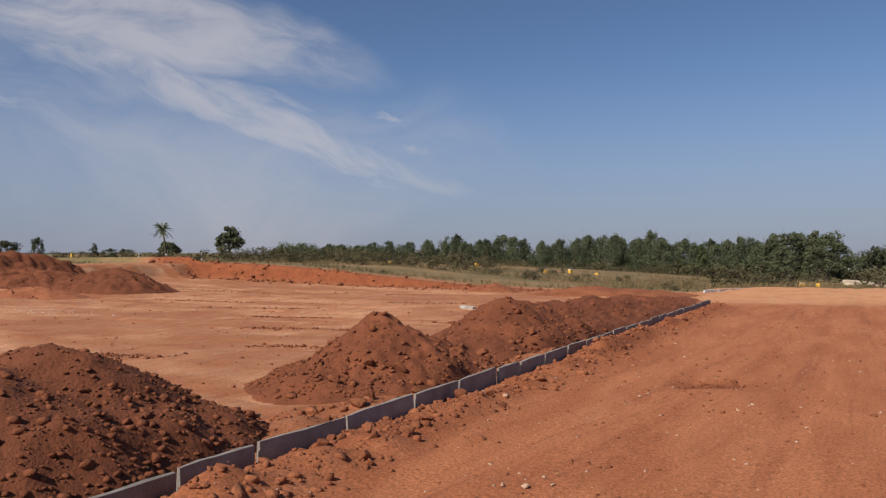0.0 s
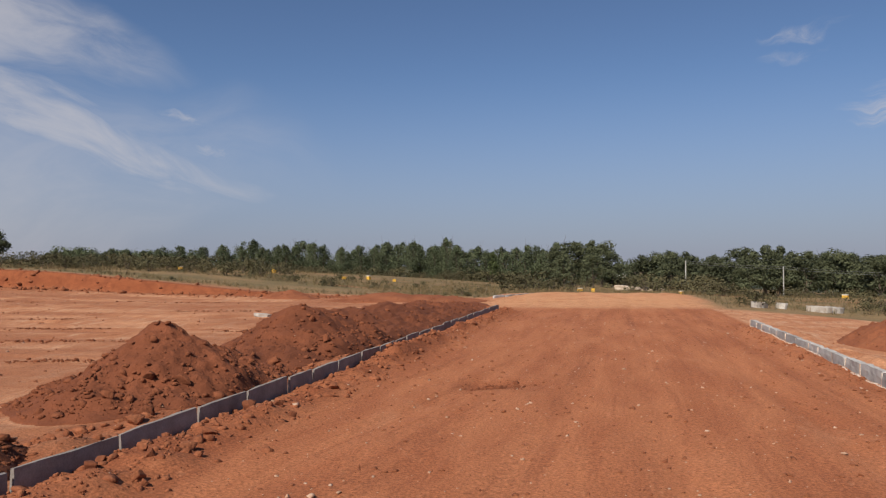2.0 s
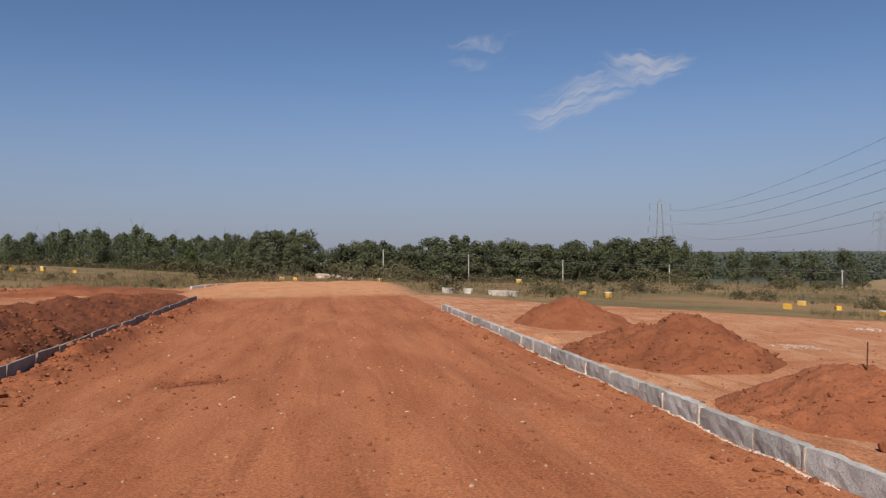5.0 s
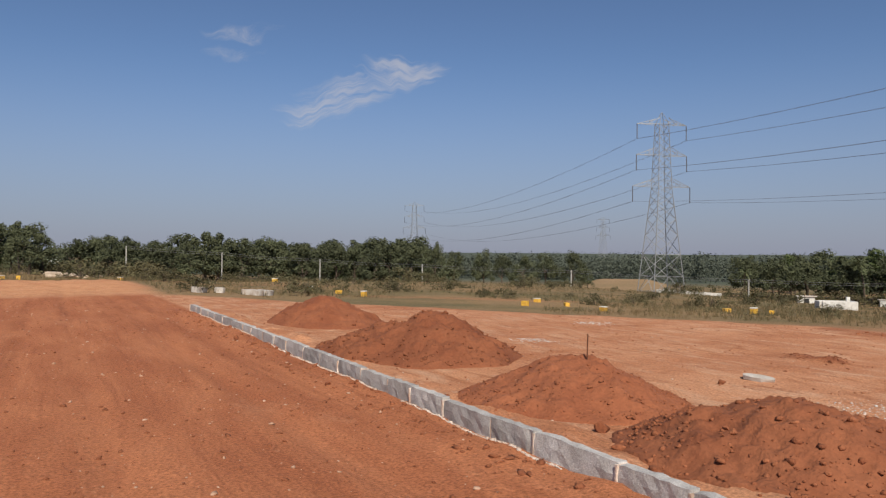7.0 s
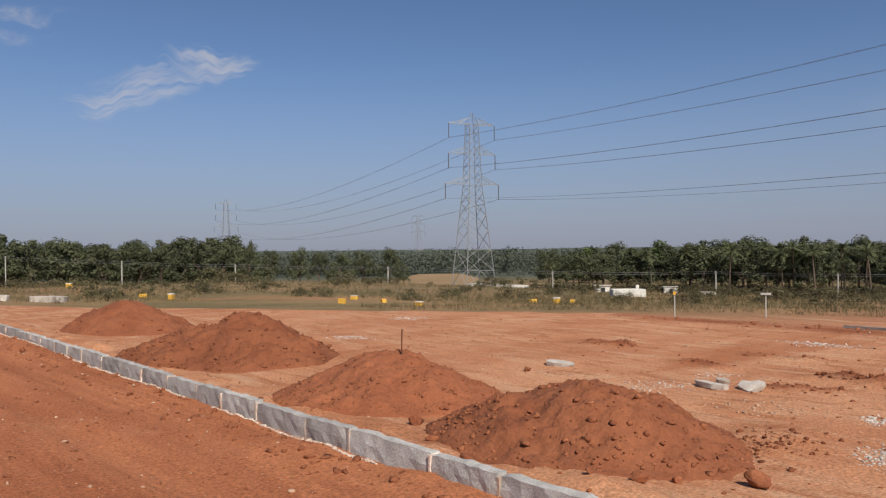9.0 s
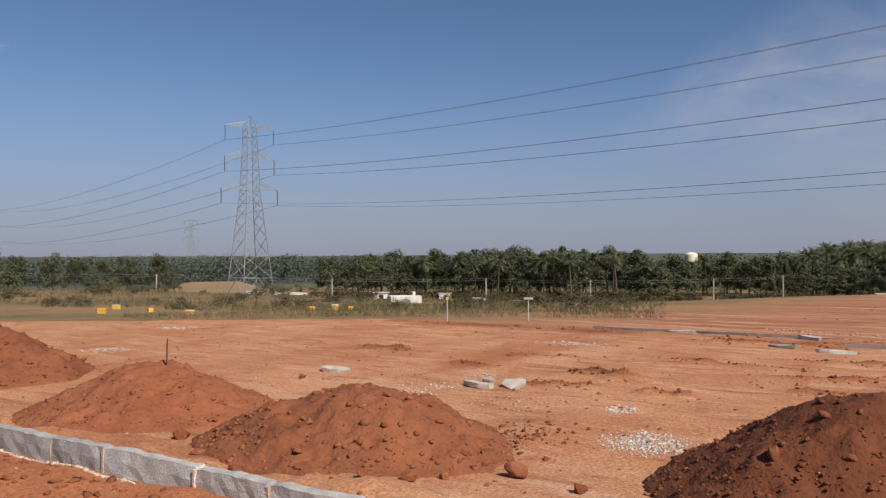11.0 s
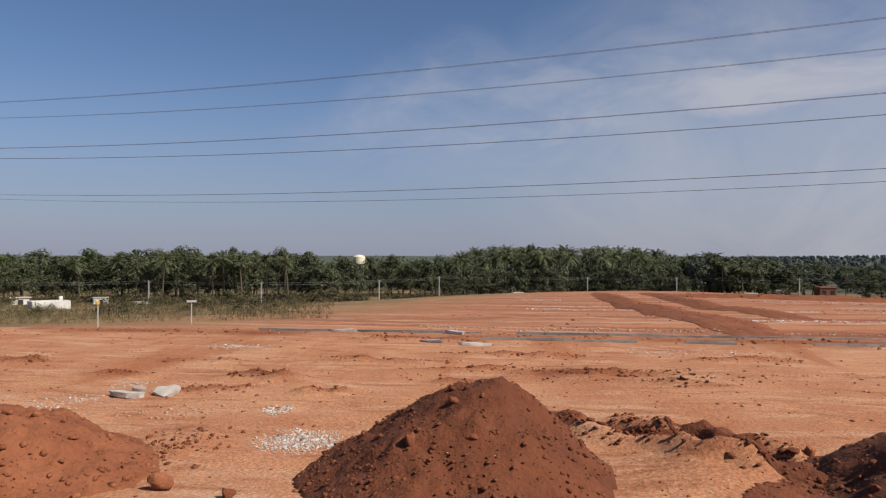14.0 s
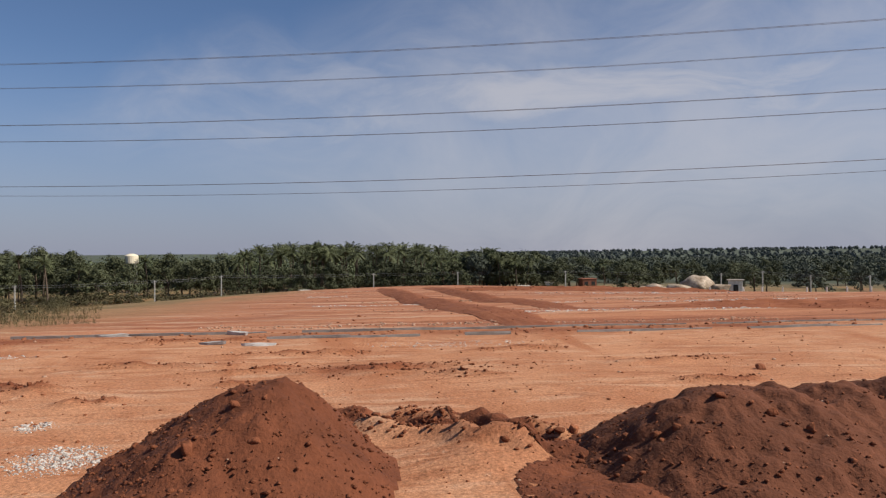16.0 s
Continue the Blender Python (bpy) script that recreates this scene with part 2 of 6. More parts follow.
# blade marks on the plot: where each lies and half its length
MARKS = ((8.55, 3.78, 0.5), (9.45, 3.56, 0.45), (8.61, 2.47, 0.3), (10.33, 7.66, 0.5), (11.22, 2.21, 0.9), (12.33, 0.51, 1.2), (12.14, -3.02, 0.9), (9.67, -1.8, 0.6), (14.21, 2.29, 1.3), (10.56, 0.96, 0.6), (10.56, 7.86, 0.5), (9.45, 5.42, 0.4), (10.8, 4.94, 0.6), (9.46, 0.77, 0.5), (10.56, -4.92, 0.9), (8.87, -4.87, 0.6), (9.43, 3.36, 0.6))


def blade_mark(x, y, cx, cy, half):
    """How much of the short crooked mark at cx, cy lies under x, y, from 0 to 1."""
    bow = 0.12 * np.sin((y - cy) / half * 2.2 + cx * 3) + 0.10 * fbm(x * 0.7, y * 2.4, 87, 2)
    return np.exp(-((x - cx + bow) / 0.13) ** 2 - ((y - cy) / half) ** 4)


def lane_shift(x, y):
    """Sideways drift of the wheel tracks: they sweep across the left half of the road and wander a little."""
    return 0.35 * fbm(y * 0.08, x * 0 + 3.0, 31, 2) - 0.15 * (y - 10) * step(0.6, -2.2, x) * (1 - step(12, 18, y)) + 0.05 * (y - 10) * step(0.8, 2.6, x) * (1 - step(12, 18, y))


def terrain(x, y, detail=True):
    x, y = np.asarray(x, float), np.asarray(y, float)
    s = pad_out(x, y)
    # the left part of the pad climbs a little
    pad = 0.55 * step(16, 42, -x) * step(-10, 20, y)
    # raised bank behind the left field
    bank = step(11, 34, -x) * 0.98 * step(0, 0.5, s) + 0.9 * step(37, 38.5, -x + 0.9 * fbm(x * 0.2, y * 0.4, 9, 3)) * (1 - step(0, 0.8, s)) * step(5, 12, y)
    ramp = np.clip(np.maximum(s - 0.4, 0) / np.where(x > 0, 122, 150), 0, 1)
    z = (pad + bank) * (1 - ramp) + far_level(x, y) * ramp
    # ridge of the neighbouring building site
    z = z + 1.7 * np.exp(-((x - 88) / 30) ** 2 - ((y + 10) / 26) ** 2) * step(0, 40, s)
    z = z - 0.16 * step(0.0, 0.7, s) * step(5, 9, x)
    far = step(30, 300, np.hypot(x, y))
    z = z + far * 1.6 * fbm(x * 0.02, y * 0.02, 21, 3)
    z = z + 12.0 * np.exp(-((x - 1528) ** 2 + (y + 1582) ** 2) / 600.0 ** 2)
    z = z + 2.5 * step(500, 2500, np.hypot(x, y)) * (3.2 + 6 * fbm(x * 0.0012, y * 0.0012, 23, 3))
    if not detail:
        return z
    inside = 1 - step(-0.5, 1.0, s)
    road = step(KERB_L, KERB_L + 0.5, x) * (1 - step(KERB_R - 0.5, KERB_R, x)) * inside
    plot = inside * (1 - road)
    # graded road: fine long ruts and a little crossfall
    wob = lane_shift(x, y)
    rut = fbm((x + wob) * 2.2, y * 0.06, 33, 2) * 0.035 + fbm((x + wob) * 4, y * 0.12, 35, 1) * 0.016 + 0.03 * np.maximum(fbm(x * 0.9, y * 0.6, 37, 2), 0)
    for cx, w in ((-1.9, 0.16), (-0.4, 0.16), (0.55, 0.15), (2.0, 0.18)):
        rut = rut - 0.028 * np.exp(-((x + wob - cx) / w) ** 2) * (0.4 + vnoise(y * 0.35, x * 0 + cx, 41))
    z = z + road * (rut + 0.016 * fbm(x * 2.5, y * 2.5, 43, 2))
    z = z - road * 0.06 * np.exp(-((x + 1.65) / 0.45) ** 2 - ((y - 10.2) / 0.35) ** 2)
    # plots: scraped earth with blade marks
    z = z + plot * (0.05 * fbm(x * 0.35, y * 0.35, 51, 3) + 0.05 * fbm(x * 2.0, y * 0.35, 53, 4) * step(-2, 2, x) + (0.07 * fbm(x * 0.3 + 0.2 * y, y * 1.6, 54, 4) - 0.16 * np.maximum(np.abs(fbm(x * 0.22 + 0.05 * y, y * 0.9, 58, 4)) - 0.10, 0)) * step(2, -2, x) + 0.016 * fbm(x * 2.6, y * 2.6, 55, 2))
    for cx, cy, rx, ry, h in ((10.4, -0.9, 0.55, 1.4, 0.10), (11.2, 2.6, 0.4, 1.5, 0.05), (9.2, 3.6, 0.25, 0.9, 0.06), (13.2, 5.0, 0.3, 1.2, 0.05),
                              (6.2, 2.9, 0.5, 0.35, 0.07), (-16, 19, 1.4, 0.3, 0.10), (-11, 16, 1.2, 0.3, 0.08), (-22, 24, 2.5, 0.3, 0.12)):
        g = np.exp(-((x - cx) / rx) ** 2 - ((y - cy) / ry) ** 2)
        z = z + plot * g * h * (0.3 + 2.2 * np.abs(fbm(x * 4, y * 4, 57, 3)))
    here = (x > 7.5) & (x < 15.5) & (y > -7) & (y < 9.5)
    if here.any():
        px, py = x[here], y[here]
        rise = sum(blade_mark(px, py, *m) for m in MARKS) * (0.02 + 0.07 * vnoise(px * 5, py * 5, 85))
        z = np.array(z)
        z[here] += plot[here] * rise
    # a shallow trench between two heaps, with its spoil
    along = ((x - 7.3) * -0.66 + (y + 0.55) * -0.75)
    across = ((x - 7.3) * -0.75 - (y + 0.55) * -0.66) + 0.22 * fbm(along * 2.2, along * 0 + 1.0, 61, 2)
    span = step(-0.15, 0.05, along) * (1 - step(1.6, 2.0, along))
    rough = 0.6 + 1.6 * vnoise(x * 6, y * 6, 63)
    z = z + span * (-0.20 * np.exp(-(across / 0.13) ** 2) + 0.075 * rough * np.exp(-((np.abs(across) - 0.3) / 0.16) ** 2))
    z = z + 0.07 * rough * np.exp(-((x - 5.85) / 0.45) ** 2 - ((y + 1.3) / 0.5) ** 2)
    # loose soil pushed against both kerbs
    lump = 0.25 + 1.4 * vnoise(x * 3.0, y * 2.2, 71) * vnoise(x * 0 + 2.0, y * 0.6, 73) + 0.9 * vnoise(x * 7, y * 7, 75) * vnoise(x * 3, y * 3, 77)
    z = z + inside * 0.17 * lump * np.exp(-((x - KERB_L - 0.42) / 0.34) ** 2) * step(0, 0.1, x - KERB_L) * (1 - step(25.5, 27, y))
    z = z + inside * 0.05 * lump * np.exp(-((x - KERB_R + 0.2) / 0.25) ** 2) * (1 - step(20, 22, y))
    z = z + inside * 0.10 * (lump - 0.3) * np.exp(-((x - KERB_L + 0.55) / 0.35) ** 2) * (1 - step(26, 28, y))
    z = z + inside * 0.09 * (lump - 0.3) * np.exp(-((x - KERB_R - 0.5) / 0.35) ** 2) * (1 - step(20, 22, y))
    # rough grading at the end of the road
    z = z + inside * step(27, 31, y) * (0.10 * fbm(x * 0.6, y * 0.6, 81, 4) + 0.22 * np.exp(-((y - 38) / 4.0) ** 2) * step(-8, -3, x))
    z = z + (1 - inside) * step(0, 3, s) * (0.12 * fbm(x * 0.7, y * 0.7, 83, 4)) * (1 - 0.5 * step(0, 60, s))
    # kerbed strips of the neighbouring site
    site = step(12, 2, y + 0.10 * (x - 16)) * step(0.3, 2, s) * step(16, 18, x)
    z = z + site * (0.22 * (vnoise((x - y * 0.02) * 0.16, y * 0.015, 91) - 0.5) + 0.10 * fbm(x * 0.9, y * 0.12, 93, 3))
    return z
# ---- end terrain


def graded(lo, hi, fine, far, growth=1.09):
    """Grid lines, evenly fine from lo to hi, and ever wider out to far on both sides."""
    mid = list(np.arange(lo, hi + fine * 0.5, fine))
    left, right, d, a, b = [], [], fine, lo, hi
    while b < far:
        d *= growth
        a, b = a - d, b + d
        left.append(a)
        right.append(b)
    return np.array(left[::-1] + mid + right)


def link_mesh(name, verts, faces, mats, parent=None, label="", smooth=False):
    me = bpy.data.meshes.new(name)
    verts = np.asarray(verts, np.float32)
    if isinstance(faces, np.ndarray):
        n, k = faces.shape
        me.vertices.add(len(verts))
        me.vertices.foreach_set("co", verts.ravel())
        me.loops.add(n * k)
        me.loops.foreach_set("vertex_index", faces.astype(np.int32).ravel())
        me.polygons.add(n)
        me.polygons.foreach_set("loop_start", np.arange(0, n * k, k, dtype=np.int32))
        me.update(calc_edges=True)
    else:
        me.from_pydata([tuple(map(float, v)) for v in verts], [], faces)
    for m in (mats if isinstance(mats, (list, tuple)) else [mats]):
        me.materials.append(m)
    if smooth:
        me.polygons.foreach_set("use_smooth", np.ones(len(me.polygons), bool))
    me.validate()
    ob = new(name, me)
    ob.parent = parent
    if label:
        tagged(ob, label)
    return ob


def part(name, bm, mat, parent=None, label="", smooth=False):
    me = bpy.data.meshes.new(name)
    bm.to_mesh(me)
    bm.free()
    me.materials.append(mat)
    if smooth:
        me.polygons.foreach_set("use_smooth", np.ones(len(me.polygons), bool))
    ob = new(name, me)
    ob.parent = parent
    if label:
        tagged(ob, label)
    return ob


def empty(name, m, label, category, group="", kind=""):
    ob = new(name)
    ob.matrix_basis = m
    return tagged(ob, label, category, group, kind)


def box(bm, x0, x1, y0, y1, z0, z1, bevel=0.0):
    vs = [bm.verts.new(c) for c in ((x0, y0, z0), (x1, y0, z0), (x1, y1, z0), (x0, y1, z0), (x0, y0, z1), (x1, y0, z1), (x1, y1, z1), (x0, y1, z1))]
    fs = [bm.faces.new([vs[i] for i in f]) for f in ((0, 3, 2, 1), (4, 5, 6, 7), (0, 1, 5, 4), (1, 2, 6, 5), (2, 3, 7, 6), (3, 0, 4, 7))]
    if bevel:
        edges = {e for f in fs for e in f.edges}
        bmesh.ops.bevel(bm, geom=list(edges), offset=bevel, segments=1, affect="EDGES")


def beam(bm, a, b, w):
    """A square bar of width w from a to b."""
    a, b = Vector(a), Vector(b)
    d = (b - a).normalized()
    u = d.cross(Vector((0, 0, 1)))
    u = (u if u.length > 0.01 else Vector((1, 0, 0))).normalized() * w / 2
    v = d.cross(u).normalized() * w / 2
    r = [[bm.verts.new(p + u * i + v * j) for i, j in ((-1, -1), (1, -1), (1, 1), (-1, 1))] for p in (a, b)]
    for k in range(4):
        bm.faces.new((r[0][k], r[0][(k + 1) % 4], r[1][(k + 1) % 4], r[1][k]))
    bm.faces.new(r[0][::-1])
    bm.faces.new(r[1])


def tube(bm, points, radii, sides=8):
    rings = []
    for i, p in enumerate(points):
        p = Vector(p)
        d = (Vector(points[min(i + 1, len(points) - 1)]) - Vector(points[max(i - 1, 0)])).normalized()
        u = d.cross(Vector((0.3, 1, 0.1))).normalized()
        v = d.cross(u)
        rings.append([bm.verts.new(p + (u * math.cos(k * math.tau / sides) + v * math.sin(k * math.tau / sides)) * radii[i]) for k in range(sides)])
    for a, b in zip(rings, rings[1:]):
        for k in range(sides):
            bm.faces.new((a[k], a[(k + 1) % sides], b[(k + 1) % sides], b[k]))
    bm.faces.new(rings[0][::-1])
    bm.faces.new(rings[-1])


def ico(level):
    bm = bmesh.new()
    bmesh.ops.create_icosphere(bm, subdivisions=level, radius=1.0)
    v = np.array([q.co[:] for q in bm.verts])
    f = np.array([[q.index for q in p.verts] for p in bm.faces])
    bm.free()
    return v, f


ICO1, ICO2, ICO3 = ico(1), ico(2), ico(3)


def rotations(rng, n):
    q = rng.normal(size=(n, 4))
    q /= np.linalg.norm(q, axis=1)[:, None]
    w, x, y, z = q.T
    return np.stack([np.stack([1 - 2 * (y * y + z * z), 2 * (x * y - w * z), 2 * (x * z + w * y)], 1),
                     np.stack([2 * (x * y + w * z), 1 - 2 * (x * x + z * z), 2 * (y * z - w * x)], 1),
                     np.stack([2 * (x * z - w * y), 2 * (y * z + w * x), 1 - 2 * (x * x + y * y)], 1)], 1)


def lumps(places, sizes, seed, base=ICO1, rough=0.42, flat=0.7):
    """Vertices and faces of many uneven lumps, half sunk at the places."""
    rng = np.random.default_rng(seed)
    v, f = base
    n = len(places)
    sc = sizes[:, None, None] * rng.uniform(0.5, 1.3, (n, 1, 3))
    vv = v[None] * (1 + rng.uniform(-rough, rough, (n, len(v), 1))) * sc
    vv = np.einsum("nij,nkj->nki", rotations(rng, n), vv)
    vv[:, :, 2] *= flat
    vv = vv + np.asarray(places)[:, None, :]
    ff = f[None] + (np.arange(n) * len(v))[:, None, None]
    return vv.reshape(-1, 3), ff.reshape(-1, f.shape[1])


# ---------------------------------------------------------------- ground
def outward(start, width, far, growth, until):
    """Grid lines from start to far, widening slowly as far as until, then faster."""
    out = [start]
    while out[-1] < far:
        width *= growth if out[-1] < until else 1.085
        out.append(out[-1] + width)
    return np.array(out)


gx = np.concatenate([-outward(44.0, 0.24, 4200, 1.06, 90)[::-1], np.arange(-43.78, -9.05, 0.22), np.arange(-9.0, 16.95, 0.085), outward(17.0, 0.10, 4200, 1.035, 90)])
gy = graded(-8.0, 38.0, 0.11, 4200, 1.075)
GX, GY = np.meshgrid(gx, gy)
GZ = terrain(GX, GY)
gv = np.stack([GX, GY, GZ], -1).reshape(-1, 3)
nx, ny = len(gx), len(gy)
idx = np.arange(nx * ny).reshape(ny, nx)
gf = np.stack([idx[:-1, :-1], idx[:-1, 1:], idx[1:, 1:], idx[1:, :-1]], -1).reshape(-1, 4)


def ground_material():
    mt = bpy.data.materials.new("red_earth_ground")
    mt.use_nodes = True
    n, l = mt.node_tree.nodes, mt.node_tree.links
    bsdf = n["Principled BSDF"]
    bsdf.inputs["Roughness"].default_value = 0.95
    bsdf.inputs["Specular IOR Level"].default_value = 0.2
    geo = n.new("ShaderNodeNewGeometry")

    def tex(scale, stretch=(1, 1, 1), detail=6.0, rough=0.62, distortion=0.0, source=None):
        mp = n.new("ShaderNodeMapping")
        mp.inputs["Scale"].default_value = stretch
        l.new(source.outputs[0] if source else geo.outputs["Position"], mp.inputs[0])
        t = n.new("ShaderNodeTexNoise")
        t.inputs["Scale"].default_value, t.inputs["Detail"].default_value, t.inputs["Roughness"].default_value = scale, detail, rough
        t.inputs["Distortion"].default_value = distortion
        l.new(mp.outputs[0], t.inputs["Vector"])
        return t.outputs[0]

    def ramp(src, a, b, lo=0.0, hi=1.0):
        r = n.new("ShaderNodeMapRange")
        r.interpolation_type = "SMOOTHSTEP"
        for i, q in enumerate((a, b, lo, hi)):
            r.inputs[i + 1].default_value = q
        l.new(src, r.inputs[0])
        return r.outputs[0]

    def mix(fac, a, b):
        m = n.new("ShaderNodeMix")
        m.data_type = "RGBA"
        for i, q in ((0, fac), (6, a), (7, b)):
            if isinstance(q, tuple):
                m.inputs[i].default_value = (*q, 1)
            elif isinstance(q, float):
                m.inputs[i].default_value = q
            else:
                l.new(q, m.inputs[i])
        return m.outputs[2]

    def attr(name):
        a = n.new("ShaderNodeAttribute")
        a.attribute_name = name
        return a.outputs["Fac"]

    lane = n.new("ShaderNodeCombineXYZ")                 # across and along the curving wheel tracks
    sepxyz = n.new("ShaderNodeSeparateXYZ")
    l.new(geo.outputs["Position"], sepxyz.inputs[0])
    l.new(attr("lane"), lane.inputs[0])
    l.new(sepxyz.outputs[1], lane.inputs[1])
    road = mix(ramp(tex(0.9, (1.6, 0.30, 1), 7.0, 0.62, 0.4), 0.36, 0.66), (0.380, 0.143, 0.065), (0.295, 0.100, 0.044))
    road = mix(ramp(tex(1.0, (3.4, 0.14, 1), 8.0, 0.66, 0.3, lane), 0.52, 0.68, 0.0, 0.7), road, (0.245, 0.083, 0.038))
    road = mix(ramp(tex(2.6, (3.0, 0.10, 1), 6.0, 0.6, 0.1, lane), 0.54, 0.68, 0.0, 0.5), road, (0.250, 0.084, 0.038))
    road = mix(ramp(tex(0.7, (1, 0.6, 1), 9.0, 0.7, 0.5), 0.56, 0.70, 0.0, 0.6), road, (0.405, 0.175, 0.090))
    road = mix(ramp(tex(9.0, (1.4, 0.7, 1)), 0.58, 0.74, 0.0, 0.5), road, (0.43, 0.20, 0.105))
    plot = mix(ramp(tex(0.35, (1, 1.6, 1)), 0.36, 0.66), (0.460, 0.226, 0.122), (0.375, 0.158, 0.078))
    plot = mix(ramp(tex(1.2, (2.2, 0.6, 1)), 0.48, 0.70, 0.0, 0.85), plot, (0.49, 0.292, 0.182))
    plot = mix(ramp(tex(1.6, (2.4, 0.55, 1), 9.0, 0.66, 0.6), 0.51, 0.66, 0.0, 0.7), plot, (0.27, 0.098, 0.043))
    plot = mix(ramp(tex(0.22, (0.5, 2.6, 1), 9.0, 0.68, 0.8), 0.53, 0.64, 0.0, 0.7), plot, (0.33, 0.122, 0.054))
    plot = mix(ramp(tex(5.0, (1, 1, 1), 8.0, 0.7), 0.60, 0.72, 0.0, 0.6), plot, (0.53, 0.36, 0.25))
    grass = mix(ramp(tex(0.12), 0.40, 0.62), (0.235, 0.155, 0.078), (0.138, 0.110, 0.052))
    grass = mix(ramp(tex(0.07, (0.5, 2.5, 1)), 0.54, 0.70, 0.0, 0.8), grass, (0.32, 0.150, 0.076))
    grass = mix(ramp(tex(1.2), 0.55, 0.75, 0.0, 0.6), grass, (0.098, 0.086, 0.040))
    site = mix(ramp(tex(0.25, (3.0, 0.25, 1)), 0.40, 0.62), (0.40, 0.178, 0.094), (0.27, 0.098, 0.050))
    site = mix(ramp(tex(0.5, (2.6, 0.12, 1), 9.0), 0.52, 0.64, 0.0, 0.85), site, (0.48, 0.31, 0.21))
    site = mix(ramp(tex(0.3, (3.4, 0.14, 1), 9.0), 0.55, 0.64, 0.0, 0.8), site, (0.20, 0.070, 0.035))
    fresh = mix(ramp(tex(2.0), 0.4, 0.65), (0.240, 0.077, 0.033), (0.185, 0.056, 0.025))
    col = mix(attr("road"), plot, road)
    col = mix(attr("site"), col, site)
    col = mix(attr("grass"), col, grass)
    col = mix(attr("fresh"), col, fresh)
    col = mix(attr("wood"), col, mix(ramp(tex(0.02), 0.4, 0.65), (0.085, 0.098, 0.072), (0.060, 0.074, 0.055)))
    col = mix(attr("pale"), col, mix(ramp(tex(1.5), 0.4, 0.7), (0.50, 0.255, 0.130), (0.42, 0.185, 0.090)))
    grain = tex(38.0, (1, 1, 1), 5.0, 0.7)
    hsv = n.new("ShaderNodeHueSaturation")
    l.new(ramp(grain, 0.28, 0.72, 0.60, 1.38), hsv.inputs["Value"])
    l.new(col, hsv.inputs["Color"])
    l.new(hsv.outputs[0], bsdf.inputs["Base Color"])
    b = n.new("ShaderNodeBump")
    b.inputs["Strength"].default_value, b.inputs["Distance"].default_value = 0.65, 0.028
    l.new(tex(14.0, (1, 1, 1), 8.0, 0.68), b.inputs["Height"])
    l.new(b.outputs[0], bsdf.inputs["Normal"])
    return mt


M_GROUND = ground_material()
ground = link_mesh("ground", gv, gf, M_GROUND, smooth=True)
tagged(ground, "red laterite earth of a graded road and plots, scrub beyond", "ground", kind="structure")
S = pad_out(GX, GY)
inside = 1 - step(-0.3, 0.9, S + 0.8 * fbm(GX * 0.8, GY * 0.8, 101, 3))
w_road = step(KERB_L - 0.1, KERB_L + 0.1, GX) * (1 - step(KERB_R - 0.1, KERB_R + 0.1, GX)) * (1 - step(28, 31, GY + 2 * fbm(GX * 0.4, GY * 0.2, 103, 3)))
w_site = step(17, 5, GY + 0.10 * (GX - 16) + 5 * fbm(GX * 0.08, GY * 0.08, 105, 3)) * step(-0.3, 1.0, S) * step(14, 15, GX) * (1 - step(88, 100, np.hypot(GX, GY)))
w_grass = (1 - inside) * (1 - w_site)
w_grass = np.where((GX < -8) & (S < 3.0), w_grass * step(0.9, 2.6, S), w_grass)
w_grass = np.maximum(w_grass, step(40, 44, -GX + 3 * fbm(GX * 0.2, GY * 0.2, 107, 3)) * step(8, 14, GY) * (S < 1))
w_fresh = np.exp(-((GX - KERB_L - 0.4) / 0.35) ** 2) * (GY < 27) * (0.35 + 0.9 * vnoise(GX * 2, GY * 2, 109))
w_fresh = np.maximum(w_fresh, np.exp(-((GX - KERB_L + 0.8) / 0.8) ** 2) * (GY < 27) * 0.8)
w_fresh = np.maximum(w_fresh, np.exp(-((GX - 10.4) / 0.45) ** 2 - ((GY + 0.9) / 1.2) ** 2) * 1.9 * vnoise(GX * 3, GY * 1.5, 111))
w_fresh = np.maximum(w_fresh, np.exp(-((GX - 6.5) / 0.7) ** 2 - ((GY + 1.5) / 0.6) ** 2) * 1.3 * vnoise(GX * 5, GY * 5, 112))
w_fresh = np.maximum(w_fresh, np.exp(-((GX + 1.65) / 0.5) ** 2 - ((GY - 10.2) / 0.4) ** 2))
w_fresh = np.maximum(w_fresh, np.exp(-((S - 0.4) / 0.9) ** 2) * step(8, 12, -GX) * step(20, 30, GY) * 1.1)
w_fresh = np.maximum(w_fresh, np.exp(-((GX - PAD_R + 0.4) / 0.5) ** 2) * (GY < 11) * 1.25 * vnoise(GX, GY * 0.7, 113))
w_fresh = np.maximum(w_fresh, 0.5 * step(4.2, 6, -GX) * step(0.30, 0.62, vnoise(GX * 0.22, GY * 0.5, 117) * 0.6 + 0.4 * vnoise(GX * 0.9, GY * 1.6, 118)))
here = (GX > 7.5) & (GX < 15.5) & (GY > -7) & (GY < 9.5)
px, py = GX[here], GY[here]
w_fresh[here] = np.maximum(w_fresh[here], sum(blade_mark(px, py, *m) for m in MARKS) * (0.35 + 0.9 * vnoise(px * 3, py * 1.5, 115)))
w_fresh = np.clip(w_fresh, 0, 1) * (1 - w_grass)
lane = GX + lane_shift(GX, GY)
w_wood = step(235, 300, np.hypot(GX, GY))
w_pale = step(28, 31.5, GY + 2 * fbm(GX * 0.4, GY * 0.2, 103, 3)) * inside * step(-7, -4, GX) * 0.9
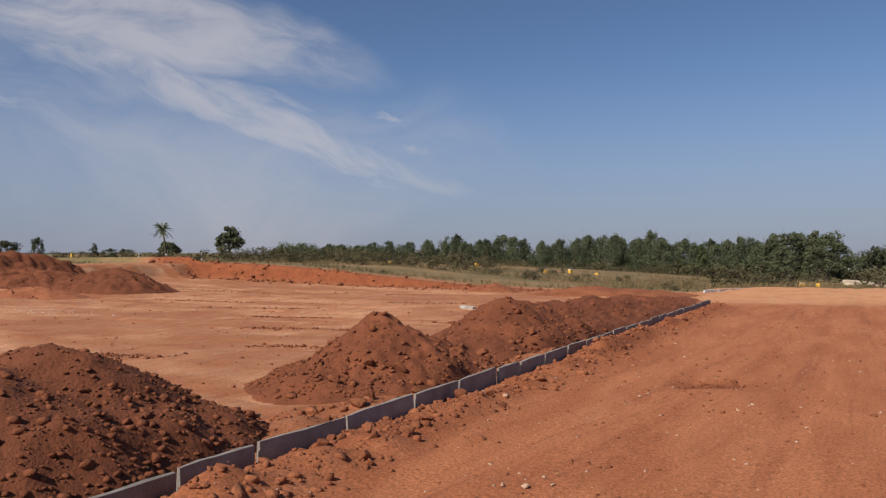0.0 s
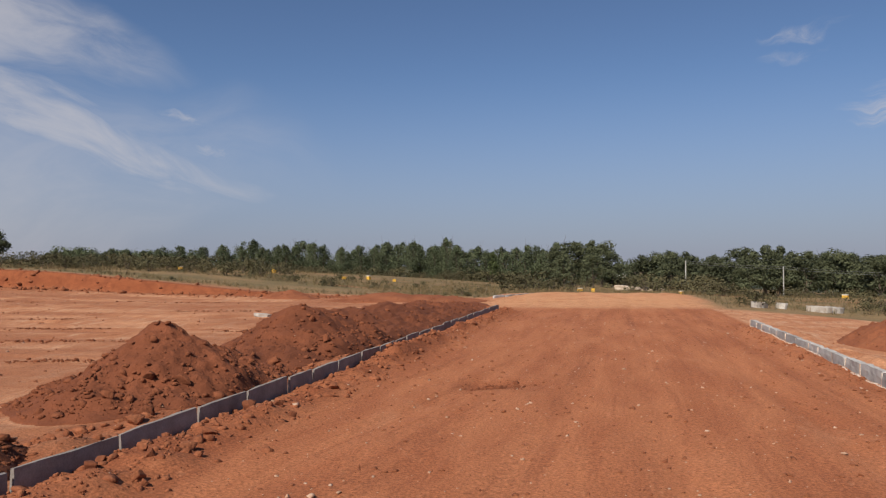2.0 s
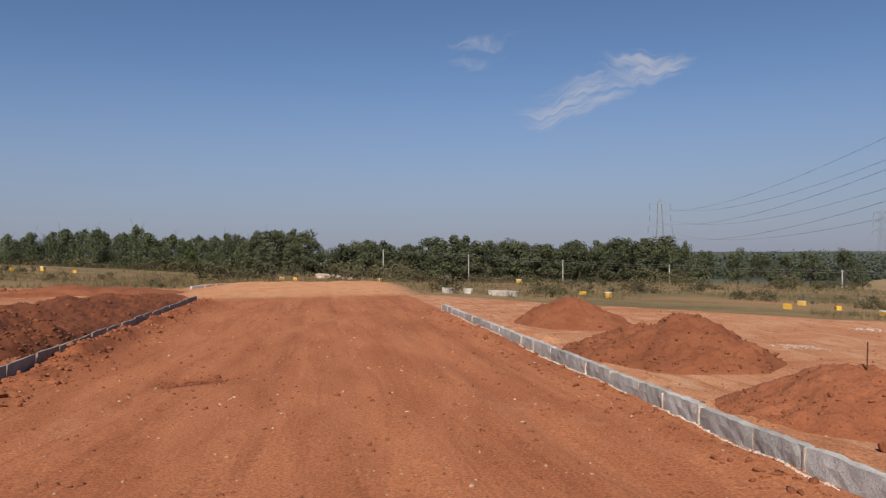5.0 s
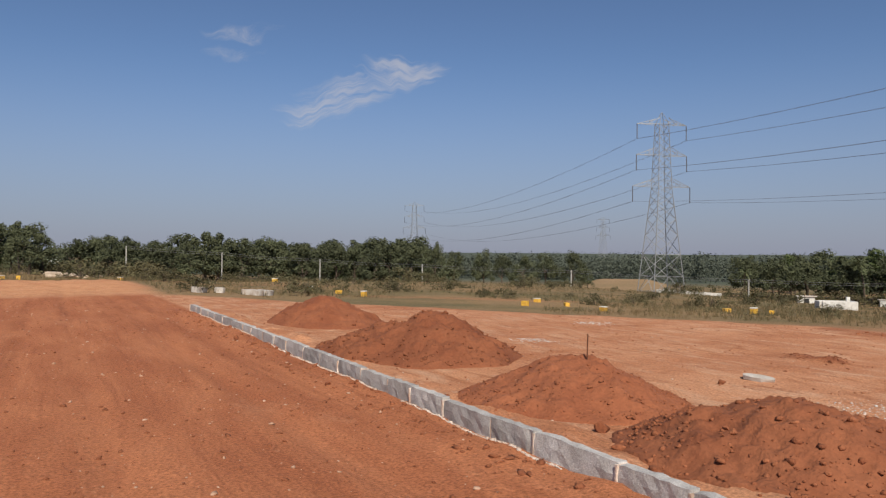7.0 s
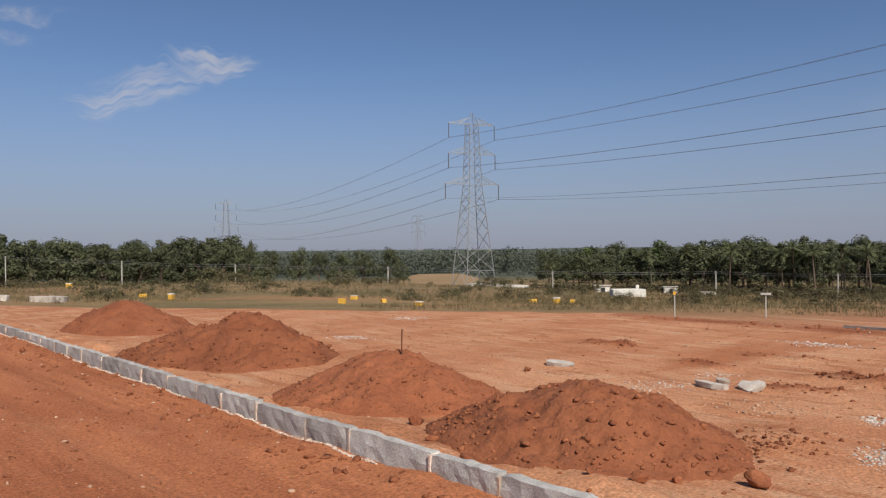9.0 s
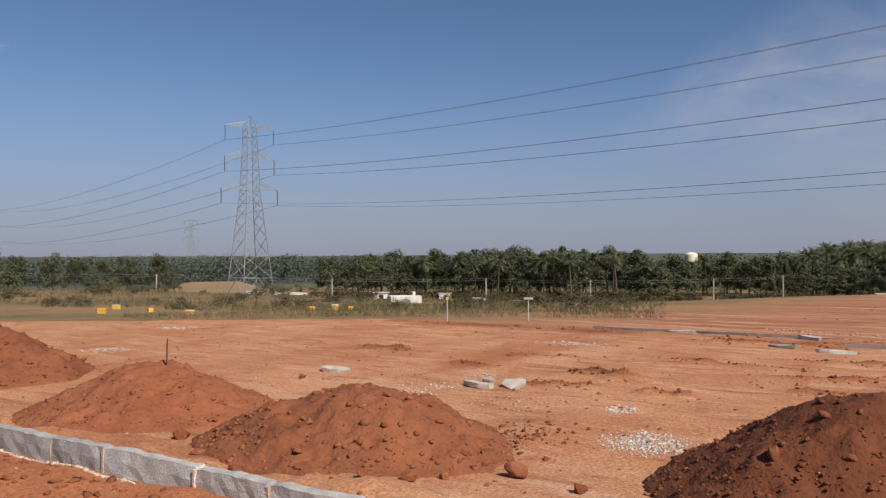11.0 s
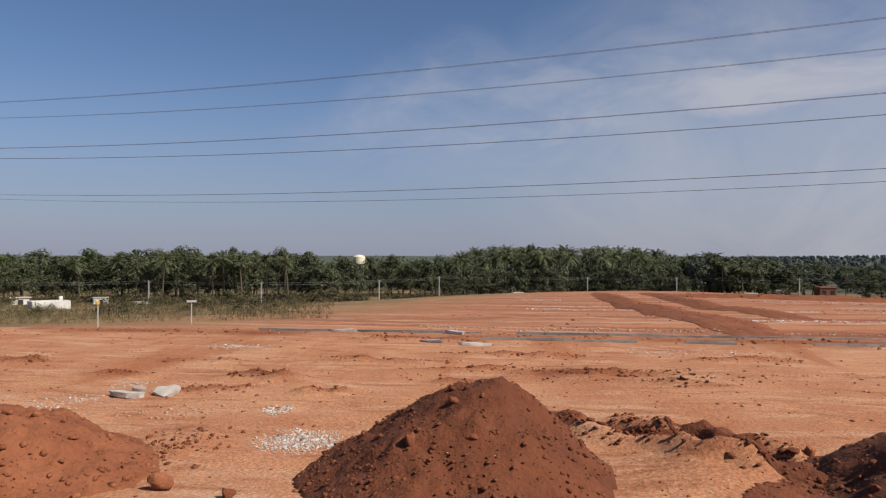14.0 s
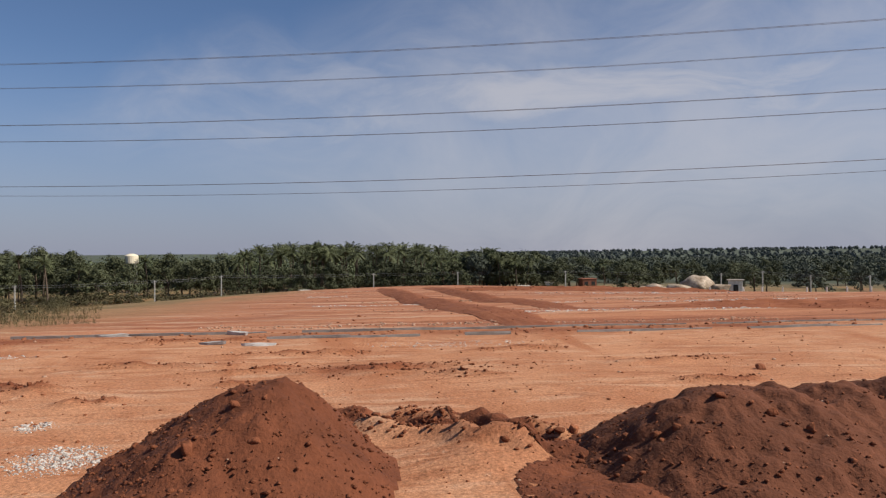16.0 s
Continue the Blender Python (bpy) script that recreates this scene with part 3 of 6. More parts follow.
for nm, w in (("road", w_road), ("site", w_site), ("grass", w_grass), ("fresh", w_fresh), ("pale", w_pale), ("wood", w_wood)):
    at = ground.data.attributes.new(nm, "FLOAT", "POINT")
    at.data.foreach_set("value", np.clip(w, 0, 1).ravel().astype(np.float32))
at = ground.data.attributes.new("lane", "FLOAT", "POINT")
at.data.foreach_set("value", lane.ravel().astype(np.float32))


def floor_at(x, y):
    return float(terrain(np.array([x]), np.array([y]))[0])


# ---------------------------------------------------------------- heaps of soil
def heap(cx, cy, rx, ry, h, seed, label, peaks=((0, 0, 1.0),), clods=500, clod=(0.012, 0.05), turn=0.0, group="heaps of soil beside the kerb", n=150, rough=0.10, darkened=False, squeeze=1.0):
    """A tipped heap: dome of one or more peaks, loose runnels, and clods lying on it."""
    rng = np.random.default_rng(seed)
    u = np.linspace(-1.9, 1.9, n)
    U, V = np.meshgrid(u, u)
    wob = 0.25 * fbm(U * 1.6 + seed, V * 1.6, seed, 3)
    Z = np.zeros_like(U)
    for pu, pv, ph in peaks:
        side = np.where(V < pv, (V - pv) * squeeze, V - pv)      # one flank may be steeper
        r = np.hypot(U - pu, side) * (1 + wob)
        dome = ph * (1.0 - np.sqrt(r * r + 0.035)) * 1.22
        Z = np.maximum(Z, dome)
    Z = np.where(Z < 0.16, np.maximum(Z, 0) ** 1.5 / 0.4, Z)
    c, s = math.cos(radians(turn)), math.sin(radians(turn))
    X, Y = cx + (U * c * rx - V * s * ry), cy + (U * s * rx + V * c * ry)
    fade = step(0.0, 0.25, Z)
    H = h * Z / max(p[2] for p in peaks)
    H = H + fade * (rough * 1.6 * fbm(X * 2.4, Y * 2.4, seed + 3, 4) + rough * 0.5 * (np.abs(fbm(X * 6, Y * 6, seed + 5, 3)) * 2.2 - 0.35) + rough * 0.45 * fbm(X * 15, Y * 15, seed + 6, 2))
    G = terrain(X, Y)
    top = np.where(Z > 0.004, G + H, G - 0.10)
    top = np.where(np.maximum(np.abs(U), np.abs(V)) > 1.89, G - 0.15, top)
    HEAPS.append((X, Y, np.where(Z > 0.004, top, -9.0)))
    thing = empty("soil_heap", pose(cx, cy, float(terrain(np.array([cx]), np.array([cy]))[0])), label, "soil heap", group)
    z0 = thing.location.z
    verts = np.stack([X - cx, Y - cy, top - z0], -1).reshape(-1, 3)
    ii = np.arange(n * n).reshape(n, n)
    quads = np.stack([ii[:-1, :-1], ii[:-1, 1:], ii[1:, 1:], ii[1:, :-1]], -1).reshape(-1, 4)
    keep = (Z.reshape(-1)[quads] > 0.0).any(axis=1)
    link_mesh("mound", verts, quads[keep], M_BROWN if darkened == 2 else (M_DARK_RED if darkened else M_HEAP), thing, smooth=True)
    # clods, more of them and larger towards the foot
    good = np.argwhere(Z > 0.03)
    wgt = 1.25 - Z[good[:, 0], good[:, 1]] / Z.max()
    pick = good[rng.choice(len(good), clods, p=wgt / wgt.sum())]
    sz = 0.62 * clod[0] * (clod[1] / clod[0]) ** (rng.random(clods) ** 3.0)
    jit = rng.uniform(-0.5, 0.5, (clods, 2)) * 3.2 / n * np.array([rx, ry])
    pos = np.stack([X[pick[:, 0], pick[:, 1]] - cx + jit[:, 0], Y[pick[:, 0], pick[:, 1]] - cy + jit[:, 1], top[pick[:, 0], pick[:, 1]] - z0 + sz * 0.05], 1)
    vv, ff = lumps(pos, sz, seed + 7)
    tagged(link_mesh("crumb_layer", vv, ff, M_CLOD_DARK if darkened else M_CLOD, thing), kind="stuff")
    few = rng.choice(clods, max(6, clods // 60))
    vv, ff = lumps(pos[few] + [0.02, 0.02, 0.005], sz[few] * 0.45, seed + 8)
    tagged(link_mesh("pebble_layer", vv, ff, M_PALE_STONE, thing), kind="stuff")
    return thing


HEAPS = []
RED = "heap of fresh red soil with small clods, tipped beside the kerb"
heap(5.70, 16.9, 1.30, 2.05, 0.60, 11, "smooth low heap of red soil at the end of the kerb", clods=500)
heap(5.35, 10.80, 1.28, 1.70, 0.66, 12, RED, ((0.1, 0, 1.0), (-0.25, 0.35, 0.75)), clods=1500, clod=(0.012, 0.08), rough=0.14)
heap(5.12, 6.80, 1.20, 1.38, 0.49, 13, "low heap of fine red soil with a rod in it", clods=1200)
heap(5.12, 4.05, 1.25, 1.50, 0.51, 14, "heap of red soil with large clods at its foot", ((0, 0, 1.0),), clods=1700, clod=(0.008, 0.06), squeeze=1.08, rough=0.12)
heap(5.60, 0.26, 1.50, 1.50, 0.68, 15, "rounded heap of dark red soil beside the trench", ((0, 0, 1.0),), clods=3200, clod=(0.008, 0.042), darkened=True, squeeze=1.75)
heap(5.40, -4.08, 1.40, 1.15, 0.58, 16, "long heap of brown-red soil, coloured darker for its shaded side", ((0.02, 0.95, 1.0), (0.06, 0.5, 0.95), (0.1, 0.1, 0.96), (0.1, -0.3, 0.98), (0.12, -0.7, 1.0), (0.12, -1.1, 0.95)), clods=3200, clod=(0.009, 0.045), rough=0.10, darkened=2)
heap(-5.95, 3.95, 1.75, 2.0, 0.90, 17, "large heap of stony dark red soil against the kerb", ((0, 0, 1.0), (0.1, -0.4, 0.95)), clods=5200, clod=(0.014, 0.08), rough=0.08, darkened=True)
heap(-5.65, 8.65, 1.30, 1.45, 0.88, 18, "steep heap of cloddy red soil against the kerb", ((0, 0, 1.0), (0.1, 0.6, 0.55), (-0.1, -0.40, 0.5)), clods=2800, clod=(0.012, 0.10), rough=0.12, darkened=True)
heap(-5.85, 13.4, 1.55, 2.0, 0.84, 19, "heap of cloddy red soil beside the kerb", ((0, 0, 1.0), (0, 0.4, 0.95)), clods=2000, clod=(0.012, 0.10), rough=0.12, darkened=True)
heap(-6.0, 20.3, 1.7, 7.2, 0.62, 20, "long low ridge of red soil along the kerb", ((0, -0.55, 1.0), (0, -0.1, 1.0), (0, 0.35, 0.75), (0, 0.7, 0.4)), clods=2200, clod=(0.014, 0.10), rough=0.14, darkened=True, n=220)
heap(-29.5, 23.8, 3.4, 2.6, 1.0, 21, "red soil mound at the rim of the scraped field", clods=300, clod=(0.03, 0.14), group="mounds at the bank", n=110, rough=0.25, darkened=True)
heap(-35.5, 24.0, 4.6, 4.0, 0.75, 22, "broad mound of dug red earth against the bank", ((0, 0, 1.0), (-0.4, 0.2, 1.0)), clods=400, clod=(0.04, 0.2), group="mounds at the bank", n=120, rough=0.4, darkened=True)
heap(-28.5, 19.3, 2.6, 1.6, 0.35, 23, "small flat mound of red soil on the field", clods=160, clod=(0.03, 0.1), group="mounds at the bank", n=60)
heap(-15.6, 34.9, 1.6, 1.3, 0.42, 24, "small mound of red soil by the far bank", clods=120, clod=(0.03, 0.1), group="mounds at the bank", n=60)
heap(-10.2, 33.5, 3.2, 2.0, 0.40, 25, "low spread of red soil by the far bank", ((0, 0, 1.0), (0.5, 0, 0.8)), clods=160, clod=(0.03, 0.12), group="mounds at the bank", n=60)
heap(45.0, -5.0, 17.0, 1.3, 0.32, 26, "long red earth ridge on the neighbouring site", ((-0.7, 0, 0.8), (-0.3, 0, 1.0), (0.1, 0, 1.0), (0.5, 0, 1.0), (0.85, 0, 0.8)), clods=200, clod=(0.02, 0.08), turn=1, group="ridges on the site", n=110, rough=0.06)
heap(50.0, -9.2, 14.0, 1.2, 0.28, 27, "low red earth ridge beside the site track", ((-0.6, 0, 0.8), (-0.1, 0, 1.0), (0.4, 0, 1.0), (0.8, 0, 0.8)), clods=200, clod=(0.02, 0.08), turn=1, group="ridges on the site", n=110, rough=0.06)
heap(62.0, -21.0, 4.0, 9.0, 0.30, 28, "rough bank of yellow-red earth at the site's end", ((0, -0.6, 0.8), (0, 0, 1.0), (0.2, 0.5, 0.9)), clods=300, clod=(0.04, 0.2), group="ridges on the site", n=90, rough=0.25)
heap(24.0, -19.0, 2.0, 6.0, 0.26, 29, "low bank of turned brown earth on the site", ((0, -0.6, 0.8), (0, 0, 1.0), (0.2, 0.5, 0.9)), clods=500, clod=(0.02, 0.12), turn=-25, group="ridges on the site", n=90, rough=0.12)


heap(6.80, -1.08, 1.00, 0.20, 0.15, 30, "crumbling ridge of dug soil along the shallow trench", ((-0.7, 0, 0.8), (-0.2, 0.1, 1.0), (0.3, -0.1, 0.9), (0.8, 0, 0.8)), clods=500, clod=(0.008, 0.05), turn=48.6, group="ridges of dug soil", n=110, rough=0.05, darkened=True)
heap(4.95, -2.05, 0.75, 0.80, 0.06, 32, "low spread of dark crumbled soil before the heaps", ((0, 0, 1.0), (0.2, -0.5, 0.9)), clods=700, clod=(0.008, 0.045), group="ridges of dug soil", n=100, rough=0.05, darkened=True)
heap(6.15, -1.75, 0.75, 0.22, 0.11, 31, "low crumbling ridge of dug soil between the heaps", ((-0.5, 0, 0.8), (0.2, 0.1, 1.0), (0.7, 0, 0.7)), clods=350, clod=(0.008, 0.05), turn=25, group="ridges of dug soil", n=90, rough=0.05, darkened=True)


# ---------------------------------------------------------------- kerbs
def kerb_mesh(seed, length, height, thick, chips, rough, nl, nh, mat=None):
    """A granite kerb block, sawn or split: chipped top edge, rough faces."""
    rng = np.random.default_rng(seed)
    bm = bmesh.new()
    rows = []
    slope = rng.uniform(-0.4, 0.4) * chips
    for i in range(nl):
        u = i / (nl - 1) - 0.5
        y = u * length
        chip = rng.uniform(0, chips, 2) + (chips * 1.6 * rng.random() ** 2 if i in (0, nl - 1) else 0) + slope * u
        inset = 0.006 if i in (0, nl - 1) else 0.0
        ring = []
        for side, js in ((-1, range(nh)), (1, range(nh - 1, -1, -1))):
            for j in js:
                top = 0.007 if j == nh - 1 else 0
                ring.append((side * (thick / 2 + rng.uniform(-rough, rough) - top - inset), y + rng.uniform(-0.4, 0.4) * rough,
                             -0.15 + (height + 0.15 - chip[0 if side < 0 else 1]) * j / (nh - 1)))
        rows.append([bm.verts.new(p) for p in ring])
    for a, b in zip(rows, rows[1:]):
        for k in range(2 * nh):
            bm.faces.new((a[k], b[k], b[(k + 1) % (2 * nh)], a[(k + 1) % (2 * nh)]))
    bm.faces.new(rows[0])
    bm.faces.new(rows[-1][::-1])
    bmesh.ops.recalc_face_normals(bm, faces=bm.faces)
    me = bpy.data.meshes.new("stone")
    bm.to_mesh(me)
    bm.free()
    me.materials.append(mat or M_GRANITE)
    return me


SAWN = [kerb_mesh(300 + k, 0.95, 0.215, 0.055, 0.010, 0.003, 5, 3, M_SAWN) for k in range(7)]
SPLIT = [kerb_mesh(330 + k, 0.80, 0.20, 0.105, 0.014, 0.008, 9, 5) for k in range(9)]


def joint_mesh(seed):
    """Mortar pressed into the joint between two blocks, standing a little proud of them."""
    rng = np.random.default_rng(seed)
    bm = bmesh.new()
    rows = []
    for j in range(6):
        z, w = -0.05 + 0.235 * j / 5, 0.007 + 0.008 * rng.random()
        rows.append([bm.verts.new((sx * (0.053 + 0.004 * rng.random()), sy * w, z)) for sx, sy in ((-1, -1), (1, -1), (1, 1), (-1, 1))])
    for a, b in zip(rows, rows[1:]):
        for k in range(4):
            bm.faces.new((a[k], a[(k + 1) % 4], b[(k + 1) % 4], b[k]))
    bm.faces.new(rows[0][::-1])
    bm.faces.new(rows[-1])
    me = bpy.data.meshes.new("mortar_joint")
    bm.to_mesh(me)
    bm.free()
    me.materials.append(M_MORTAR)
    return me


JOINTS = [joint_mesh(350 + k) for k in range(4)]


def kerb(name, x, y0, y1, label, seed, slant=0.0, tall=1.0, lean=3.0, gap=0.012, missing=0.0, stones=SPLIT, unit=0.80, uneven=0.012, mortar=False):
    rng = np.random.default_rng(seed)
    row = empty(name, pose(x, y0, 0), label, "kerb", kind="structure")
    y = y0
    while y < y1:
        k = rng.uniform(0.74, 1.25)
        length = unit * k
        xx = x + slant * (y - y0) + rng.uniform(-0.010, 0.010)
        if rng.random() < missing:
            y += length + gap
            continue
        ob = new("stone", stones[int(rng.integers(len(stones)))])
        ob.parent = row
        zz = float(terrain(np.array([xx]), np.array([y + length / 2]), False)[0])
        tilt = rng.uniform(-1.0, 1.0) * 60 * uneven
        ob.matrix_basis = Matrix.Translation((xx - x, y + length / 2 - y0, zz + rng.uniform(-uneven, uneven))) @ Euler((radians(tilt), radians(rng.uniform(-lean, lean)), radians(rng.uniform(-1.2, 1.2)) - math.atan(slant))).to_matrix().to_4x4() @ Matrix.Diagonal((1, k, tall, 1))
        y += length + gap
        if mortar:
            ob = new("mortar_joint", JOINTS[int(rng.integers(4))])
            ob.parent = row
            ob.matrix_basis = Matrix.Translation((xx - x, y - gap / 2 - y0, zz - rng.uniform(0.0, 0.02)))
    return row


kerb("kerb_left", KERB_L, -4.0, 26.2, "row of grey granite kerb stones half buried in red soil", 41, stones=SAWN, unit=0.98, uneven=0.016, gap=0.026)
kerb("kerb_right", KERB_R, -5.0, 21.0, "row of rough grey granite kerb stones set in mortar", 42, mortar=True, uneven=0.008, lean=2.0)
kerb("kerb_far", -5.4, 35.6, 38.5, "short piece of grey kerb at the end of the road", 43, slant=0.5)
kerb("kerb_site_front", 16.6, -16.0, 6.2, "row of new grey kerb stones on the neighbouring site", 44, slant=0.02, tall=0.50, lean=8, missing=0.16, stones=SAWN)
kerb("kerb_site_edge", 14.5, -16.0, 1.0, "low line of grey kerb stones along the plot's edge", 45, slant=0.0, tall=0.22, lean=4, missing=0.22, stones=SAWN)

# mortar squeezed out at the foot of the right kerb
rng = np.random.default_rng(77)
my = np.arange(-4.5, 20.8, 0.02)
mx = KERB_R - 0.085 - 0.02 * vnoise(my * 3, my * 0, 7)
mz = terrain(mx, my) - 0.01
keep = vnoise(my * 0.9, my * 0 + 5, 9) > 0.30
vv, ff = lumps(np.stack([mx, my, mz + 0.012], 1)[keep], rng.uniform(0.010, 0.024, int(keep.sum())), 78, flat=0.7)
tagged(link_mesh("mortar_bed", vv, ff, M_MORTAR), "pale mortar bed along the foot of the kerb", "mortar", kind="stuff")


# ---------------------------------------------------------------- loose clods, pebbles and rubble on the ground
def scatter(name, label, category, xs, ys, sizes, mat, seed, sink=0.1, base=ICO1, flat=0.7):
    z = terrain(xs, ys)
    vv, ff = lumps(np.stack([xs, ys, z + sizes * sink], 1), sizes, seed, base, flat=flat)
    return tagged(link_mesh(name, vv, ff, mat), label, category, kind="stuff")


rng = np.random.default_rng(5)


def sizes(n, lo, hi, p=3.0):
    return lo * (hi / lo) ** (rng.random(n) ** p)


n = 9000
yy = -3 + 30 * rng.random(n) ** 1.7
scatter("road_crumbs", "small crumbs of red soil strewn over the road", "crumbs", rng.uniform(KERB_L + 0.1, KERB_R - 0.1, n), yy, sizes(n, 0.005, 0.030, 4.5), M_CLOD, 51)
n = 1500
scatter("road_pebbles", "pale pebbles trodden into the red road", "pebbles", rng.uniform(KERB_L + 0.2, KERB_R - 0.2, n), -2 + 27 * rng.random(n) ** 1.5, sizes(n, 0.007, 0.028), M_PALE_STONE, 52)
n = 3600
scatter("kerb_crumbs_left", "clods of red soil along the foot of the kerb", "clods", KERB_L + np.abs(rng.normal(0.35, 0.28, n)) + 0.05, rng.uniform(2, 26, n), sizes(n, 0.010, 0.07, 3.6), M_CLOD, 53, 0.0)
n = 500
scatter("kerb_crumbs_right", "crumbs of red soil along the foot of the kerb", "clods", KERB_R - np.abs(rng.normal(0.2, 0.25, n)) - 0.1, rng.uniform(1, 21, n), sizes(n, 0.01, 0.05), M_CLOD, 54, 0.1)
n = 1800
scatter("verge_crumbs_left", "clods of red soil behind the kerb", "clods", KERB_L - np.abs(rng.normal(0.5, 0.35, n)) - 0.1, rng.uniform(2, 27, n), sizes(n, 0.012, 0.08), M_CLOD, 55, 0.1)
n = 4500
xs, ys = rng.uniform(3.8, 15.4, n), rng.uniform(-9, 20, n)
scatter("plot_crumbs", "crumbs of soil strewn over the bare plot", "crumbs", xs, ys, sizes(n, 0.006, 0.028, 4), M_CLOD, 56)
n = 900
xs, ys = rng.uniform(4, 15.4, n), rng.uniform(-9, 18, n)
scatter("plot_pebbles", "pale stones strewn over the bare plot", "pebbles", xs, ys, sizes(n, 0.006, 0.032, 4), M_PALE_STONE, 57)
n = 3500
xs, ys = rng.uniform(-38, -4.5, n), rng.uniform(6, 36, n)
scatter("field_crumbs", "crumbs of soil strewn over the scraped field", "crumbs", xs, ys, sizes(n, 0.010, 0.05, 4), M_CLOD, 58)
n = 700
xs, ys = rng.uniform(-38, -4.5, n), rng.uniform(6, 36, n)
scatter("field_pebbles", "pale stones strewn over the scraped field", "pebbles", xs, ys, sizes(n, 0.010, 0.045, 4), M_PALE_STONE, 59)


n = 900
scatter("bank_clods", "broken clods along the foot of the cut bank", "clods", rng.uniform(-42, -10, n), 36.4 + rng.normal(0, 0.7, n), sizes(n, 0.03, 0.22), M_CLOD, 602, 0.1)
tt = rng.uniform(0, 1.9, n)
off = rng.choice([-1, 1], n) * np.abs(rng.normal(0.26, 0.13, n))
scatter("trench_spoil", "clods of dark soil along the shallow trench", "clods", 7.3 - 0.66 * tt - 0.75 * off, -0.55 - 0.75 * tt + 0.66 * off, sizes(n, 0.006, 0.040), M_CLOD_DARK, 60, 0.1)
n = 160
scatter("road_patch", "dark loosened soil in a hollow of the road", "clods", -1.65 + rng.normal(0, 0.25, n), 10.15 + rng.normal(0, 0.22, n), sizes(n, 0.008, 0.05), M_CLOD_DARK, 603, 0.2)
n = 500
scatter("turned_soil", "patch of turned dark soil on the plot", "clods", 10.4 + rng.normal(0, 0.30, n), -0.9 + rng.normal(0, 0.8, n), sizes(n, 0.006, 0.03), M_CLOD_DARK, 600, 0.2)
n = 260
scatter("turned_soil", "patch of turned soil between the heaps", "clods", 6.0 + rng.normal(0, 0.3, n), 2.9 + rng.normal(0, 0.22, n), sizes(n, 0.006, 0.032), M_CLOD_DARK, 601, 0.2)


def rubble(cx, cy, rx, ry, n, lo, hi, seed, label, mat=None):
    n = int(n * 1.9)
    r = np.sqrt(rng.random(n)) * rng.uniform(0.5, 1.25, n)
    a = rng.uniform(0, math.tau, n)
    scatter("rubble", label, "rubble", cx + rx * r * np.cos(a), cy + ry * r * np.sin(a), 0.62 * sizes(n, lo, hi), mat or M_GREY_STONE, seed, 0.15, flat=0.6)


rubble(6.30, 1.95, 0.42, 0.36, 700, 0.008, 0.032, 61, "spread of grey crushed stone on the bare plot")
rubble(7.45, 2.55, 0.22, 0.16, 120, 0.008, 0.04, 62, "small patch of grey crushed stone")
rubble(7.6, 5.0, 0.55, 0.50, 160, 0.006, 0.03, 63, "thin scatter of pale stone chips")
rubble(7.2, 3.6, 0.50, 0.55, 160, 0.006, 0.045, 64, "thin scatter of pale stone chips", M_PALE_STONE)
rubble(8.8, 4.9, 0.30, 0.30, 90, 0.006, 0.03, 65, "thin scatter of grey stone chips")
rubble(12.6, 5.2, 0.35, 0.7, 160, 0.01, 0.045, 66, "spread of grey stone chips by the plot's edge")
rubble(11.2, 14.0, 0.5, 0.5, 120, 0.01, 0.04, 67, "spread of pale chips on the plot")
rubble(13.2, -2.2, 0.5, 1.4, 260, 0.008, 0.035, 68, "spread of grey stone chips near the kerb line")
rubble(7.9, 11.6, 0.4, 0.5, 140, 0.008, 0.035, 69, "pale stone chips beside the soil heaps")
rubble(-22, 15, 3.0, 0.8, 150, 0.012, 0.05, 70, "pale stone chips on the scraped field")


def clod(x, y, size, seed, label="large clod of red soil", mat=None, flat=0.8, z=None):
    rng2 = np.random.default_rng(seed)
    v, f = ICO3[0].copy(), ICO3[1]
    v = v * (1 + 0.6 * (fbm(v[:, 0] * 1.6 + seed, v[:, 1] * 1.6 + v[:, 2], seed, 3) + fbm(v[:, 2] * 4, v[:, 0] * 4 - v[:, 1], seed + 9, 2)))[:, None]
    for _ in range(15):                                  # broken facets
        d = rng2.normal(size=3)
        d /= np.linalg.norm(d)
        over = np.maximum(v @ d - rng2.uniform(0.35, 0.72), 0)
        v = v - over[:, None] * d * 0.9
    v = v * size * rng2.uniform(0.8, 1.2, 3) * np.array([1, 1, flat])
    ob = link_mesh("clod", v, f, mat or M_CLOD)
    ob.location = (x, y, (floor_at(x, y) if z is None else z) + size * 0.3)
    return tagged(ob, label, "clod", "large clods")


for k, (x, y, s) in enumerate(((4.92, 2.45, 0.12), (4.35, 5.35, 0.11), (4.0, 4.75, 0.07), (6.35, -2.15, 0.09), (7.35, 6.75, 0.07), (9.6, -5.75, 0.09),
                               (-4.62, 6.62, 0.15), (-5.0, 5.9, 0.10), (-3.55, 5.75, 0.13), (-3.62, 6.2, 0.10), (-3.5, 9.0, 0.11), (-6.9, 7.2, 0.06), (-4.55, 9.6, 0.14), (-4.7, 6.9, 0.10),
                               (-3.4, 4.85, 0.10), (-3.7, 5.35, 0.09), (-3.4, 18.5, 0.15), (-3.5, 21.4, 0.18), (-4.4, 26.8, 0.22), (-4.9, 27.6, 0.2), (3.0, 13.8, 0.07), (2.95, 8.7, 0.05))):
    clod(x, y, s * (0.8 if x < 0 else 1.0), 500 + k)
clod(-7.0, 15.3, 0.24, 540, "large round clod on the heap's shoulder", z=floor_at(-7.0, 15.3) + 0.35)
